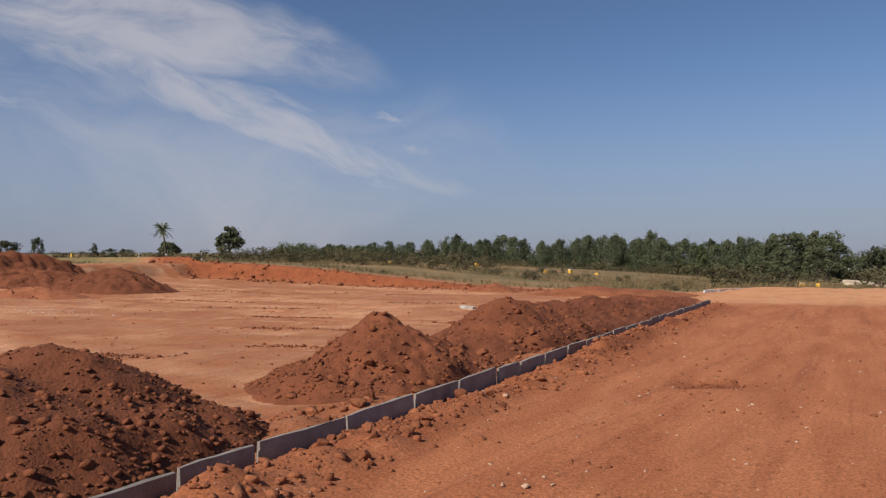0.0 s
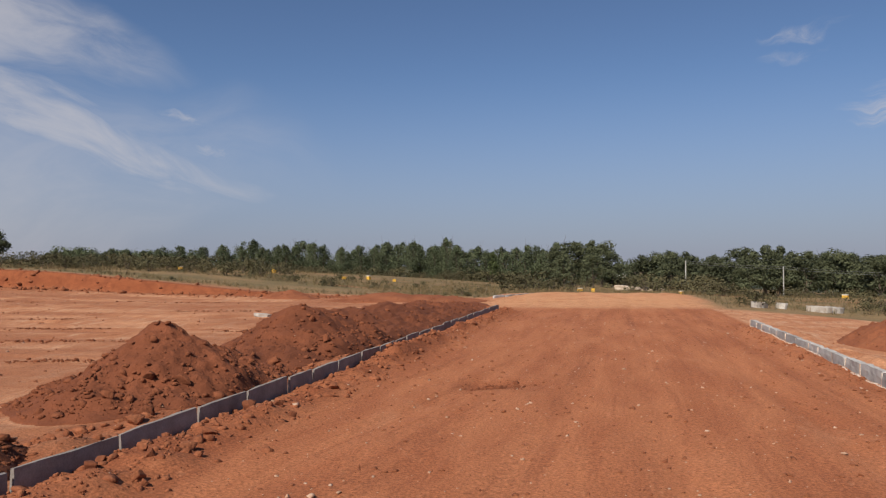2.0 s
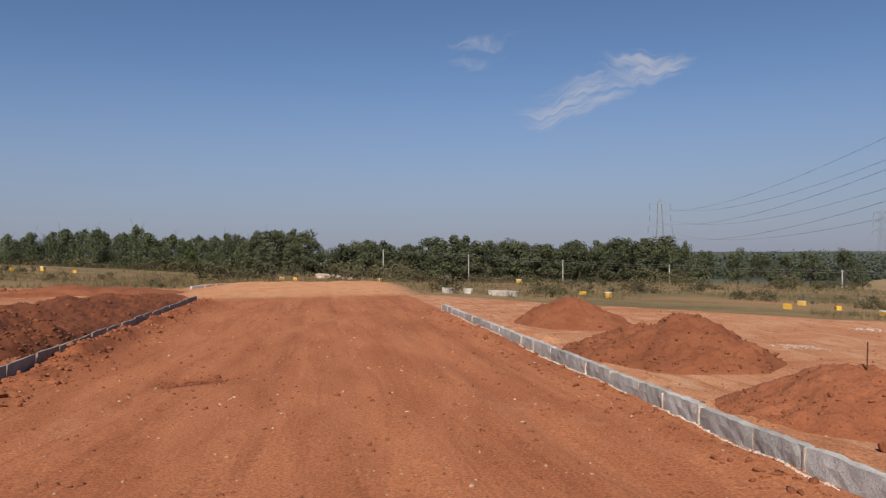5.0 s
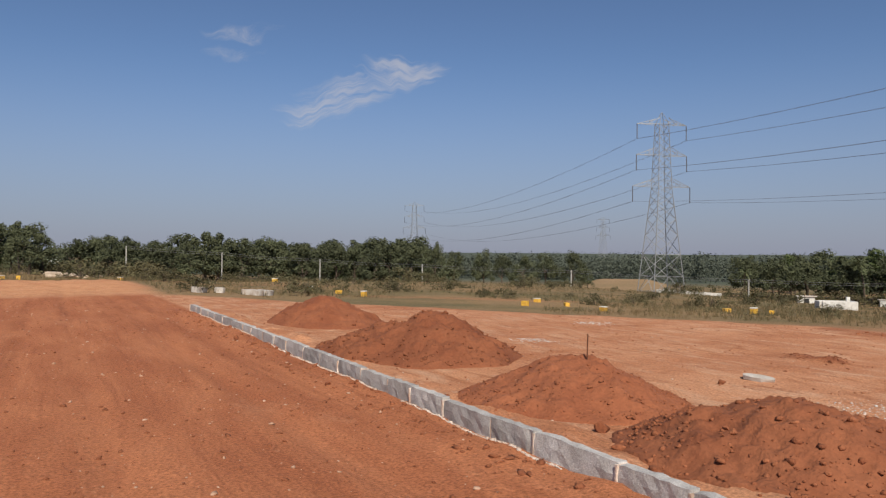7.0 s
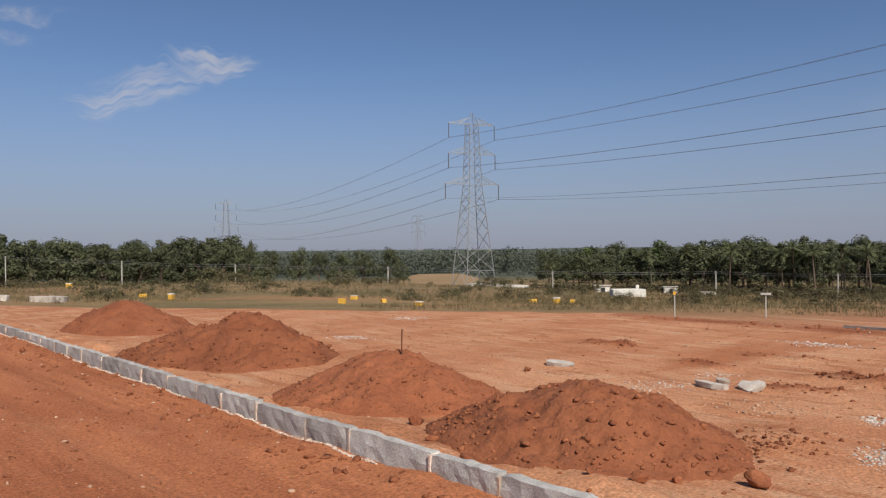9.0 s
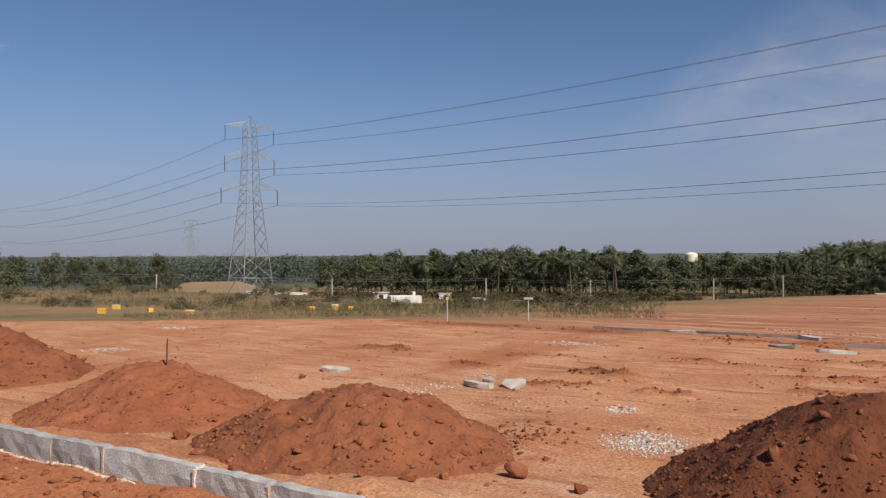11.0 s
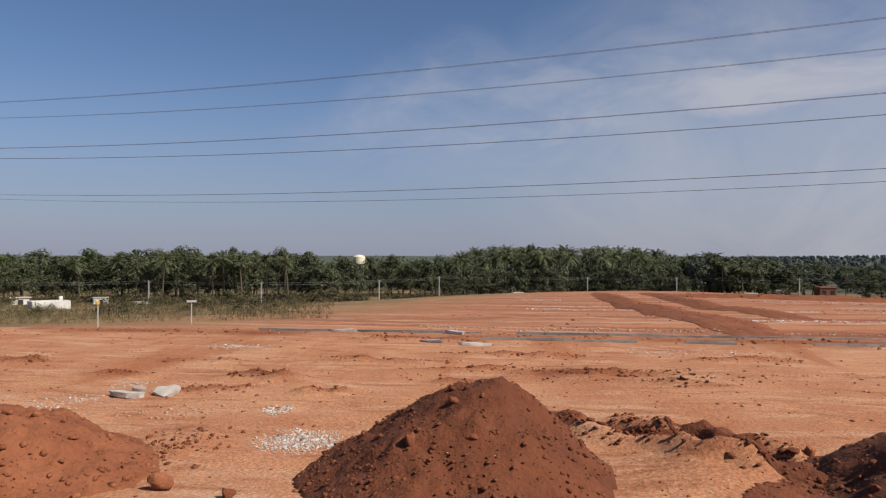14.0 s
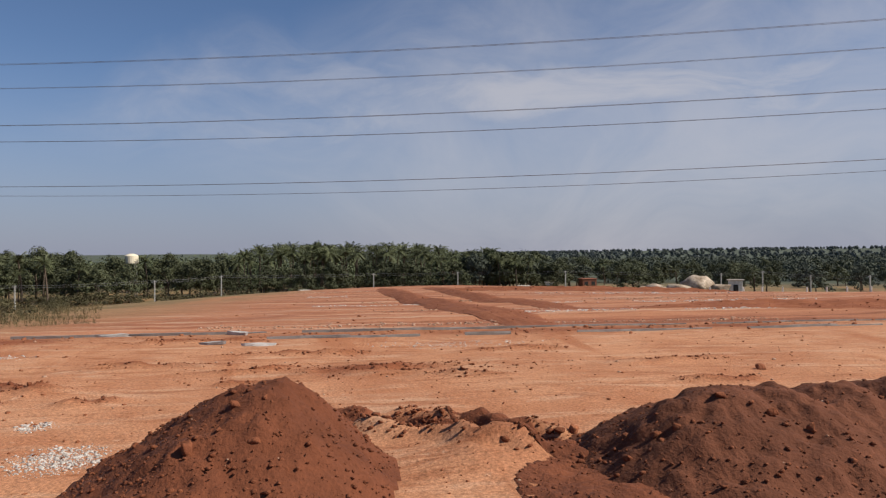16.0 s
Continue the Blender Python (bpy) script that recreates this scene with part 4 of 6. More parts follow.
for k, (x, y, s) in enumerate(((-3.45, 7.75, 0.06), (-2.1, 4.92, 0.04), (-2.25, 4.85, 0.035), (-1.95, 5.05, 0.03))):
    clod(x, y, s, 560 + k, "pale broken stone lying on the red road", M_PALE_STONE, 0.55)


def surface_at(x, y):
    """Height of the soil at x, y: the highest heap there, or the ground."""
    z = floor_at(x, y)
    for X, Y, top in HEAPS:
        d = (X - x) ** 2 + (Y - y) ** 2
        if d.min() < 0.01:
            z = max(z, float(top.ravel()[d.argmin()]))
    return z


LEFT_HEAP_CLODS = ((-5.28, 7.81, 0.15), (-4.91, 7.93, 0.14), (-4.53, 7.63, 0.1), (-3.86, 7.46, 0.14), (-5.39, 7.21, 0.12), (-4.85, 7.06, 0.15), (-5.08, 7.84, 0.07), (-5.45, 7.71, 0.08), (-6.68, 8.51, 0.08), (-4.6, 7.33, 0.07), (-5.85, 7.53, 0.07), (-4.42, 7.79, 0.07), (-4.8, 5.88, 0.11), (-5.24, 10.95, 0.2), (-5.53, 10.84, 0.14), (-5.42, 13.02, 0.13), (-4.91, 12.44, 0.12), (-5.45, 14.74, 0.12), (-4.76, 10.87, 0.1), (-5.34, 16.63, 0.1), (-5.55, 18.21, 0.12), (-5.35, 20.85, 0.12), (-5.42, 10.64, 0.1), (-5.68, 10.44, 0.08))
KERB_FOOT_CLODS = ((-3.86, 4.95, 0.09), (-3.56, 5.25, 0.08), (-3.89, 5.11, 0.08), (-3.6, 7.62, 0.1), (-3.31, 7.37, 0.07), (-3.58, 9.11, 0.08), (-3.56, 5.63, 0.06), (-3.33, 4.82, 0.06), (-3.57, 11.97, 0.09), (-3.4, 12.79, 0.08), (-3.49, 10.42, 0.06))
RIGHT_HEAP_CLODS = ((4.47, 4.02, 0.05), (4.01, 3.15, 0.06), (4.54, 2.83, 0.08), (4.27, 2.95, 0.09), (3.88, 4.2, 0.06), (4.55, 4.16, 0.05), (4.94, 0.75, 0.09), (5.33, 0.52, 0.06), (4.77, 1.92, 0.09), (5.2, 1.15, 0.05), (4.94, 0.34, 0.06), (5.17, -2.36, 0.06), (5.25, -2.89, 0.08), (5.07, -3.17, 0.07), (4.9, -3.35, 0.07), (5.11, -2.49, 0.07), (6.29, -2, 0.07), (5.13, -2.14, 0.07), (6.89, -0.68, 0.07))
for k, (x, y, s) in enumerate(LEFT_HEAP_CLODS + KERB_FOOT_CLODS + RIGHT_HEAP_CLODS):
    clod(x, y, s * 0.8, 700 + k, "broken clod of red soil on a heap" if surface_at(x, y) > floor_at(x, y) + 0.05 else "broken clod of red soil on the ground", M_CLOD_DARK if x < 0 or y < 2 else M_CLOD, z=surface_at(x, y))

for k, (cx, cy, half) in enumerate(MARKS):
    n = int(150 * half)
    u = rng.uniform(-1, 1, n)
    scatter("scraped_soil", "strip of darker loose clods left by a grader blade", "clods", cx + rng.normal(0, 0.10, n), cy + half * u, sizes(n, 0.006, 0.036), M_CLOD_DARK, 670 + k, 0.1)

# scraped strips of darker loose soil on the field
rs = np.random.default_rng(640)
for k, (cx, cy, half) in enumerate(((-11.5, 14.2, 1.4), (-17.5, 19.5, 2.0), (-9.2, 11.3, 1.0), (-22.0, 21.5, 2.2), (-13.5, 24.5, 1.8), (-8.4, 17.5, 1.2), (-26.0, 27.0, 2.4), (-19.0, 30.0, 2.6), (-14.0, 17.0, 1.2), (-11.0, 9.0, 0.9))):
    n = 260
    u = rs.uniform(-1, 1, n)
    scatter("scraped_soil", "strip of darker loose clods left by a grader blade", "clods", cx + half * u, cy + 0.25 * u * half + rs.normal(0, 0.13, n), 0.8 * sizes(n, 0.010, 0.07), M_CLOD_DARK, 641 + k, 0.1)


# ---------------------------------------------------------------- broken concrete
def concrete_piece(name, x, y, size, seed, label, tilt=(0, 0), turn=0.0, mat=None, thick=0.07, lift=0.0, parent=None):
    rng2 = np.random.default_rng(seed)
    k = 9
    ring = [(size[0] * math.cos(i * math.tau / k) * rng2.uniform(0.55, 1.08), size[1] * math.sin(i * math.tau / k) * rng2.uniform(0.75, 1.05)) for i in range(k)]
    bm = bmesh.new()
    lo = [bm.verts.new((a * 0.93, b * 0.93, 0)) for a, b in ring]
    up = [bm.verts.new((a + rng2.uniform(-.015, .015), b + rng2.uniform(-.015, .015), thick + rng2.uniform(-.012, .012))) for a, b in ring]
    bm.faces.new(lo[::-1])
    mid = bm.verts.new((0, 0, thick + 0.012))
    for i in range(k):
        bm.faces.new((lo[i], lo[(i + 1) % k], up[(i + 1) % k], up[i]))
        bm.faces.new((up[i], up[(i + 1) % k], mid))
    ob = part(name, bm, mat or M_CONCRETE, parent)
    base = (0, 0, 0) if parent is None else parent.location
    ob.matrix_basis = pose(x - base[0], y - base[1], floor_at(x, y) + lift - base[2], tilt[0], tilt[1], turn)
    if parent is None:
        tagged(ob, label, "concrete slab")
    return ob


concrete_piece("concrete_slab", 8.0, 6.75, (0.13, 0.24), 1, "flat broken slab of grey concrete lying on the plot", (3, -4), 20, thick=0.045)
concrete_piece("concrete_slab", 7.95, 4.50, (0.12, 0.25), 2, "broken grey concrete slab with red soil on it", (2, 6), -8, thick=0.055)
concrete_piece("concrete_slab", 8.10, 4.10, (0.16, 0.16), 3, "tilted piece of pale concrete beside the slab", (-10, -20), 30, thick=0.045, lift=0.02)
concrete_piece("concrete_slab", 8.30, 4.55, (0.07, 0.10), 4, "small piece of pale concrete behind the slab", (8, -10), 10, thick=0.04, lift=0.01)
concrete_piece("concrete_slab", -10.9, 22.2, (0.25, 0.4), 5, "pale slab of stone lying on the field", (3, 3), 70, thick=0.10)
concrete_piece("concrete_slab", 13.6, 1.2, (0.06, 0.32), 6, "loose kerb stone lying at the plot's edge", (3, 3), 5, thick=0.05, mat=M_GRANITE)
concrete_piece("concrete_slab", 13.9, 2.0, (0.06, 0.26), 7, "loose kerb stone lying at the plot's edge", (-3, 5), -12, thick=0.05, mat=M_GRANITE)

bm = bmesh.new()
tube(bm, [(0, 0, -0.2), (0.006, 0.004, 0.1), (0.016, 0.008, 0.27)], [0.008, 0.008, 0.007], 6)
rod = part("marker_rod", bm, M_RUST)
rod.location = (5.25, 6.72, floor_at(5.25, 6.72) + 0.46)
tagged(rod, "thin rusty steel rod stuck upright in the heap", "rod")


# ---------------------------------------------------------------- trees and scrub
def quads_cloud(centres, radii, per, leaf, seed, squash=0.8, up=0.0):
    """Small leaf quads thickly round the shells of the given clumps: vertices and faces."""
    rng2 = np.random.default_rng(seed)
    k = len(centres)
    d = rng2.normal(size=(k, per, 3))
    d /= np.linalg.norm(d, axis=2, keepdims=True)
    rad = np.asarray(radii)[:, None, None] * rng2.uniform(0.45, 1.05, (k, per, 1))
    p = (np.asarray(centres)[:, None, :] + d * rad * np.array([1, 1, squash])).reshape(-1, 3)
    n = len(p)
    nor = d.reshape(-1, 3) * np.array([1, 1, 1.2]) + [0, 0, 0.25] + 0.45 * rng2.normal(size=(n, 3))
    nor /= np.linalg.norm(nor, axis=1, keepdims=True)
    a = rng2.normal(size=(n, 3))
    a -= nor * (a * nor).sum(1, keepdims=True)
    b = np.cross(nor, a)
    a /= np.linalg.norm(a, axis=1, keepdims=True)
    b /= np.linalg.norm(b, axis=1, keepdims=True)
    s = leaf * rng2.uniform(0.55, 1.3, (n, 1))
    v = np.stack([p - a * s, p - b * s * 0.6, p + a * s, p + b * s * 0.6], 1).reshape(-1, 3)
    return v, np.arange(n * 4).reshape(n, 4)


def trunk_bm(h, r, limbs, seed, lean=0.3, spread=0.5):
    rng2 = np.random.default_rng(seed)
    bm = bmesh.new()
    top = Vector((rng2.uniform(-lean, lean), rng2.uniform(-lean, lean), h))
    pts = [Vector((0, 0, -0.6)), Vector((0, 0, 0.05)), top * 0.5 + Vector((rng2.uniform(-.15, .15), rng2.uniform(-.15, .15), 0)), top]
    tube(bm, pts, [r * 1.5, r * 1.1, r * 0.8, r * 0.45], 7)
    for k in range(limbs):
        a = k * math.tau / limbs + rng2.uniform(-0.5, 0.5)
        st = pts[2].lerp(top, rng2.uniform(-0.2, 0.8))
        ln = h * rng2.uniform(0.45, 0.8)
        end = st + Vector((math.cos(a) * ln * spread, math.sin(a) * ln * spread, ln * 0.75))
        mid = (st + end) / 2 + Vector((0, 0, -0.1 * ln))
        tube(bm, [st, mid, end], [r * 0.42, r * 0.3, r * 0.12], 5)
    return bm


def tree(name, seed, h, width, kind, mat, label, group):
    """One tree at the origin, h high: tapered trunk with limbs, crown of many leaves."""
    rng2 = np.random.default_rng(seed)
    thing = empty(name, pose(0, 0, 0), label, "tree", group)
    if kind == "slim":
        k = 20
        t = np.sort(rng2.random(k))
        cz = h * (0.22 + 0.76 * t)
        rr = width * 0.5 * np.sin(np.clip(0.25 + 2.75 * t, 0, 3.0)) ** 0.8
        a = rng2.uniform(0, math.tau, k)
        cen = np.stack([rr * 0.6 * np.cos(a), rr * 0.6 * np.sin(a), cz], 1)
        v, f = quads_cloud(cen, rr * 0.55 + 0.35, 95, 0.20, seed, 1.3)
        bm = trunk_bm(h * 0.8, 0.12, 4, seed, 0.3, 0.3)
    else:
        k = 30
        d = rng2.normal(size=(k, 3))
        d /= np.linalg.norm(d, axis=1, keepdims=True)
        d[:, 2] = np.abs(d[:, 2]) * 1.35 - 0.62
        cen = d * np.array([width * 0.40, width * 0.40, h * 0.52]) * rng2.uniform(0.55, 1.0, (k, 1)) + [0, 0, h * 0.50]
        v, f = quads_cloud(cen, width * rng2.uniform(0.085, 0.18, k), 115 if kind == "broad" else 55, 0.22 if kind == "broad" else 0.30, seed, 0.8)
        bm = trunk_bm(h * 0.45, 0.24, 6, seed, 0.4, 0.6)
    part("trunk", bm, M_BARK, thing)
    link_mesh("crown", v, f, mat, thing)
    return thing


def palm(seed, h, label, group, fronds=30, length=3.5, name="coconut_palm"):
    rng2 = np.random.default_rng(seed)
    thing = empty(name, pose(0, 0, 0), label, "palm", group)
    bend = rng2.uniform(-0.8, 0.8, 2)
    bm = bmesh.new()
    pts = [(bend[0] * (t * t), bend[1] * t * t, h * t - (0.5 if t == 0 else 0)) for t in (0, 0.25, 0.5, 0.75, 1.0)]
    tube(bm, pts, [0.24, 0.18, 0.15, 0.13, 0.14], 7)
    part("trunk", bm, M_BARK, thing)
    top = np.array(pts[-1])
    verts, faces = [], []
    for k in range(fronds):
        a = k * 2.4 + rng2.uniform(-0.2, 0.2)
        rise = rng2.uniform(-0.55, 1.3)
        ln = length * rng2.uniform(0.75, 1.05)
        out, side = np.array([math.cos(a), math.sin(a), 0]), np.array([-math.sin(a), math.cos(a), 0])
        m = 11
        for i in range(m):
            p0, p1 = [top + ln * t * (math.cos(rise) * out + np.array([0, 0, math.sin(rise)])) - np.array([0, 0, ln * 0.42 * t * t]) for t in (i / m, (i + 0.75) / m)]
            t0 = i / m
            wid = 0.42 * math.sin(min(math.pi, 0.5 + 2.6 * t0)) + 0.08
            for sgn in (-1, 1):
                tip = (p0 + p1) / 2 + side * sgn * wid + out * 0.25 - np.array([0, 0, 0.28 * wid + 0.1])
                q = len(verts)
                verts += [p0, p1, tip]
                faces.append((q, q + 1, q + 2))
    link_mesh("crown", np.array(verts), np.array(faces), M_LEAF_PALM, thing)
    return thing


def far_ground(x, y):
    return float(terrain(np.array([x]), np.array([y]))[0])


def polar(az, r):
    return r * math.sin(radians(az)), r * math.cos(radians(az))


AWAY = pose(0, -900, -60)
TOPS_LEFT = ((-58, 0.9), (-39.6, 1.2), (-37.2, 1.1), (-36.2, 1.25), (-34.4, 1.2), (-32.6, 1.45), (-29, 1.45), (-26.7, 2.05), (-25.2, 1.55), (-23.3, 1.9), (-20.7, 1.35), (-17.6, 1.7), (-15.4, 1.95), (-13.7, 1.5), (-12.3, 1.95), (-9.5, 1.3), (-5.1, 1.6))
TOPS_RIGHT = ((-4, 1.85), (-2.3, 2.05), (-0.3, 1.9), (0.7, 0.7), (2, 1.1), (3.6, 1.75), (6, 0.95), (8, 1.3),
        (9.3, 1.5), (14, 1.25), (18, 1.1), (24, 1.25), (26.6, 1.15), (28, 0.5), (33, 0.3), (40, 0.25), (50, 0.3), (54, 0.55), (58, 0.72), (65, 0.80), (70, 0.78), (74, 0.4), (80, 0.25), (83, 0.8), (86, 1.2), (90, 1.3),
        (95, 1.2), (98, 0.9), (101, 0.5), (103.4, 0.30), (107, 0.0), (112, -0.3), (117, -0.25), (121, -0.4), (128, -0.5), (135, -0.5))
TOPS = TOPS_LEFT + TOPS_RIGHT
TOP_AZ, TOP_EL = np.array([p[0] for p in TOPS]), np.array([p[1] for p in TOPS])


def top_height(az, x, y, drop=0.0):
    """How high a tree at x, y stands when its tip reaches the wood's skyline in that direction."""
    el = float(np.interp(az, TOP_AZ, TOP_EL)) - drop
    return math.hypot(x, y) * math.tan(radians(el)) + 1.6 - far_ground(x, y)


def plant(models, az, r, drop, rng2, height=None, wide=1.0):
    x, y = polar(az, r)
    want = height or max(2.5, top_height(az, x, y, drop))
    model, h0 = models[int(rng2.integers(len(models)))]
    s = want / h0
    ob = copy_thing(model, pose(x, y, far_ground(x, y) - 0.1, 0, 0, rng2.uniform(0, 360)))
    ob.scale = (s * wide * rng2.uniform(0.88, 1.15),) * 2 + (s,)
    return ob


rng = np.random.default_rng(900)
EUC = [(tree("eucalyptus_tree", 600 + k, 11.0, 4.2, "slim", M_LEAF_EUC, "slim grey-green eucalyptus in a dense plantation row", "plantation trees"), 11.0) for k in range(6)]
BROAD = [(tree("broadleaf_tree", 620 + k, 11.0, 9.5, "broad", M_LEAF_DARK, "broad dark green tree at the edge of the wood", "trees of the wood"), 9.9) for k in range(6)]
LIGHT = [(tree("broadleaf_tree", 640 + k, 11.0, 8.0, "broad", M_LEAF_LIGHT, "lighter green leafy tree at the edge of the wood", "trees of the wood"), 9.9) for k in range(2)]
HAZY = [(tree("broadleaf_tree", 650 + k, 11.0, 9.5, "far", M_LEAF_FAR, "tree on the far plain, its leaves greyed for haze", "trees of the plain"), 9.9) for k in range(3)]
PALMS = [(palm(660 + k, 9.6, "tall coconut palm in the grove", "palms of the grove"), 12.2) for k in range(5)]
BUSH = []
for k in range(5):
    b = empty("bush", AWAY, "low grey-green bush in the dry grass", "bush", "bushes in the grass")
    rr = np.random.default_rng(680 + k)
    cen = np.stack([rr.normal(0, 0.55, 12), rr.normal(0, 0.55, 12), rr.uniform(0.15, 0.95, 12)], 1)
    v, f = quads_cloud(cen, rr.uniform(0.25, 0.5, 12), 60, 0.062, 690 + k)
    link_mesh("foliage", v, f, M_SCRUB, b)
    bm = bmesh.new()
    for q in range(4):
        tube(bm, [(0, 0, -0.2), (rr.uniform(-.3, .3), rr.uniform(-.3, .3), 0.7)], [0.03, 0.012], 5)
    part("rootstock", bm, M_BARK, b)
    BUSH.append((b, 1.4))

# plantation, left of the road's end
for row, (r0, drop) in enumerate(((182, 0.15), (190, 0.0), (199, 0.05), (208, 0.0))):
    for az in np.arange(-39.6, -3.5, 0.95 if row else 1.15):
        a = az + rng.uniform(-0.45, 0.45)
        plant(EUC, a, r0 + rng.uniform(-4, 4), drop + (0.45 if a < -30 else 0.85) * rng.random() ** 1.3, rng, wide=1.45 if a < -30 else 1.2)
for a, r, d in ((-34.2, 182, 0.65), (-33.2, 182, 0.55), (-14.9, 176, -0.1), (-12.4, 176, -0.1), (-20.2, 180, 0.0), (-9.4, 172, 0.15)):
    plant(EUC if a > -30 else BROAD, a, r, d, rng, wide=0.9)
plant(LIGHT, -8.9, 168, 0.35, rng, wide=0.7)
# the dark wood ahead and to the right
for a, r, d, w in ((-4.2, 160, 0.4, 1.0), (-3.0, 158, 0.05, 1.1), (-2.0, 162, 0.0, 1.0), (-0.9, 160, 0.1, 1.1), (-0.1, 166, 0.35, 0.9), (-3.6, 150, 1.0, 0.9), (-1.5, 150, 0.9, 1.0)):
    plant(BROAD, a, r, d, rng, wide=w)
for row, (r0, gap) in enumerate(((176, 1.55), (190, 1.5), (204, 1.6))):
    for az in np.arange(2.0, 27.2, gap):
        plant(BROAD if rng.random() < 0.93 else LIGHT, az + rng.uniform(-0.5, 0.5), r0 + rng.uniform(-5, 5), 1.0 * rng.random() ** 1.3 + (0.25 if az < 8 and row else 0), rng, wide=1.1)
for a, r, d, w in ((30.6, 172, 0.1, 0.8), (37.2, 168, 0.0, 0.75), (38.3, 170, 1.2, 0.7), (27.0, 170, 0.1, 0.5), (33.6, 230, 0.3, 0.9), (35.2, 240, 0.25, 0.9), (28.4, 240, 0.2, 0.9), (32, 236, 0.4, 0.9)):
    plant(BROAD, a, r, d, rng, wide=w)
for row, r0 in enumerate((188, 200, 212)):
    for az in np.arange(49.5, 83.0, 1.35):
        if 76.5 < az < 82 and row == 0:
            continue
        pool = BROAD if rng.random() < 0.72 else (LIGHT if rng.random() < 0.45 else PALMS)
        plant(pool, az + rng.uniform(-0.5, 0.5), r0 + rng.uniform(-5, 5), 1.1 * rng.random() ** 1.2 + (0.3 if row == 0 else 0), rng, wide=1.05)
for az in (56.5, 58.9, 60.8, 61.8, 64.2, 66.0, 67.2, 69.0, 70.5, 72.3, 63.0, 65.2):
    plant(PALMS, az, 184 + rng.uniform(-3, 3), 0.1 + rng.random() * 0.55, rng, wide=1.15)
# coconut grove
for row, r0 in enumerate((204, 212, 220, 228)):
    for az in np.arange(82.6, 99.5, 1.0):
        plant(PALMS, az + rng.uniform(-0.35, 0.35), r0 + rng.uniform(-3, 3), 0.75 * rng.random() ** 1.5 + (0.1 if row == 0 else 0), rng, wide=1.1)
for az in np.arange(81.5, 100.5, 1.5):
    plant(BROAD, az + rng.uniform(-0.4, 0.4), 198 + rng.uniform(-4, 4), 1.5 + rng.random() * 0.6, rng, wide=1.35)
for az, d in ((100.9, -0.15), (101.6, -0.3), (102.6, 0.0), (103.4, 0.0), (99.8, 0.1), (104.2, 0.2)):
    plant(PALMS, az, 206, d, rng, wide=1.1)
for k in range(135):
    az = 100 + 34 * rng.random()
    r0 = 200 + (40 if az < 106 else 190) * rng.random() ** 1.3
    near = max(0.0, 1 - (r0 - 200) / 160)
    plant(BROAD if rng.random() < 0.6 else (HAZY if rng.random() < 0.7 else PALMS), az, r0, 0.05 + 0.75 * rng.random() ** 1.3 + 0.35 * near * (az > 105), rng, wide=rng.uniform(0.9, 1.5))
for az in np.concatenate([np.arange(49, 106, 0.8), np.arange(-36, 27, 1.0)]):
    r = (182 if az > 40 else 172) + rng.uniform(-6, 4)
    x, y = polar(az + rng.uniform(-0.3, 0.3), r)
    ob = copy_thing(BUSH[int(rng.integers(5))][0], pose(x, y, far_ground(x, y) - 0.1, 0, 0, rng.uniform(0, 360)))
    q = rng.uniform(1.4, 3.2)
    ob.scale = (q * 1.3, q * 1.3, q)
# single trees on the rise to the left
lone = tree("broadleaf_tree", 648, 6.8, 6.6, "broad", M_LEAF_DARK, "dense round dark green tree standing alone", "trees on the rise")
x, y = polar(-43.3, 150)
lone.matrix_basis = pose(x, y, far_ground(x, y) - 0.1)
low = tree("broadleaf_tree", 649, 3.4, 4.6, "broad", M_LEAF_DARK, "low dense dark bush under a date palm", "trees on the rise")
x, y = polar(-47.4, 140)
low.matrix_basis = pose(x, y, far_ground(x, y) - 0.1)
plant(BROAD, -39.4, 190, 0, rng, height=2.6, wide=1.0)
date_palm = palm(700, 5.3, "date palm rising out of a dark bush", "trees on the rise", 34, 2.1, "date_palm")
x, y = polar(-47.6, 137)
date_palm.matrix_basis = pose(x, y, far_ground(x, y))
for k, (az, h) in enumerate(((-55.6, 3.6), (-52.2, 2.6))):
    plant(BROAD, az, 130, 0, rng, height=h, wide=0.7)
for k, az in enumerate((-50.2, -51.3, -57.6)):
    plant(BROAD, az, 126, 0, rng, height=1.8 if k < 2 else 3.0, wide=2.0)
for models in (EUC, BROAD, LIGHT, HAZY, PALMS, BUSH):
    for k, (m, h0) in enumerate(models):
        a = (-6.5, 14.0, 52.0, 88.0, 107.0)[(k + len(models)) % 5] + k * 0.31
        x, y = polar(a, 232 + 3 * k) if m.name.startswith(("euc", "broad", "coco")) else polar(a, 96 + 3 * k)
        m.matrix_basis = pose(x, y, far_ground(x, y) - 0.1)
        if models is not BUSH:
            s = max(3.0, top_height(a, x, y, 0.4)) / h0
            m.scale = (s, s, s)

# far woods, one mesh: crowns of leaves out to the horizon
def far_wood(name, az0, az1, r0, r1, count, tall, leaf, per, label, seed, mat=M_LEAF_FAR):
    rr = np.random.default_rng(seed)
    a, r = np.radians(rr.uniform(az0, az1, count)), rr.uniform(r0, r1, count)
    x, y = r * np.sin(a), r * np.cos(a)
    h = tall * rr.uniform(0.7, 1.15, count)
    z = terrain(x, y)
    cen = np.concatenate([np.stack([x + rr.normal(0, tall * 0.15, count), y, z + h * k], 1) for k in (0.35, 0.7)])
    v, f = quads_cloud(cen, np.concatenate([h * 0.5, h * 0.34]), per, leaf, seed, 0.9)
    return tagged(link_mesh(name, v, f, mat), label, "wood", kind="stuff")


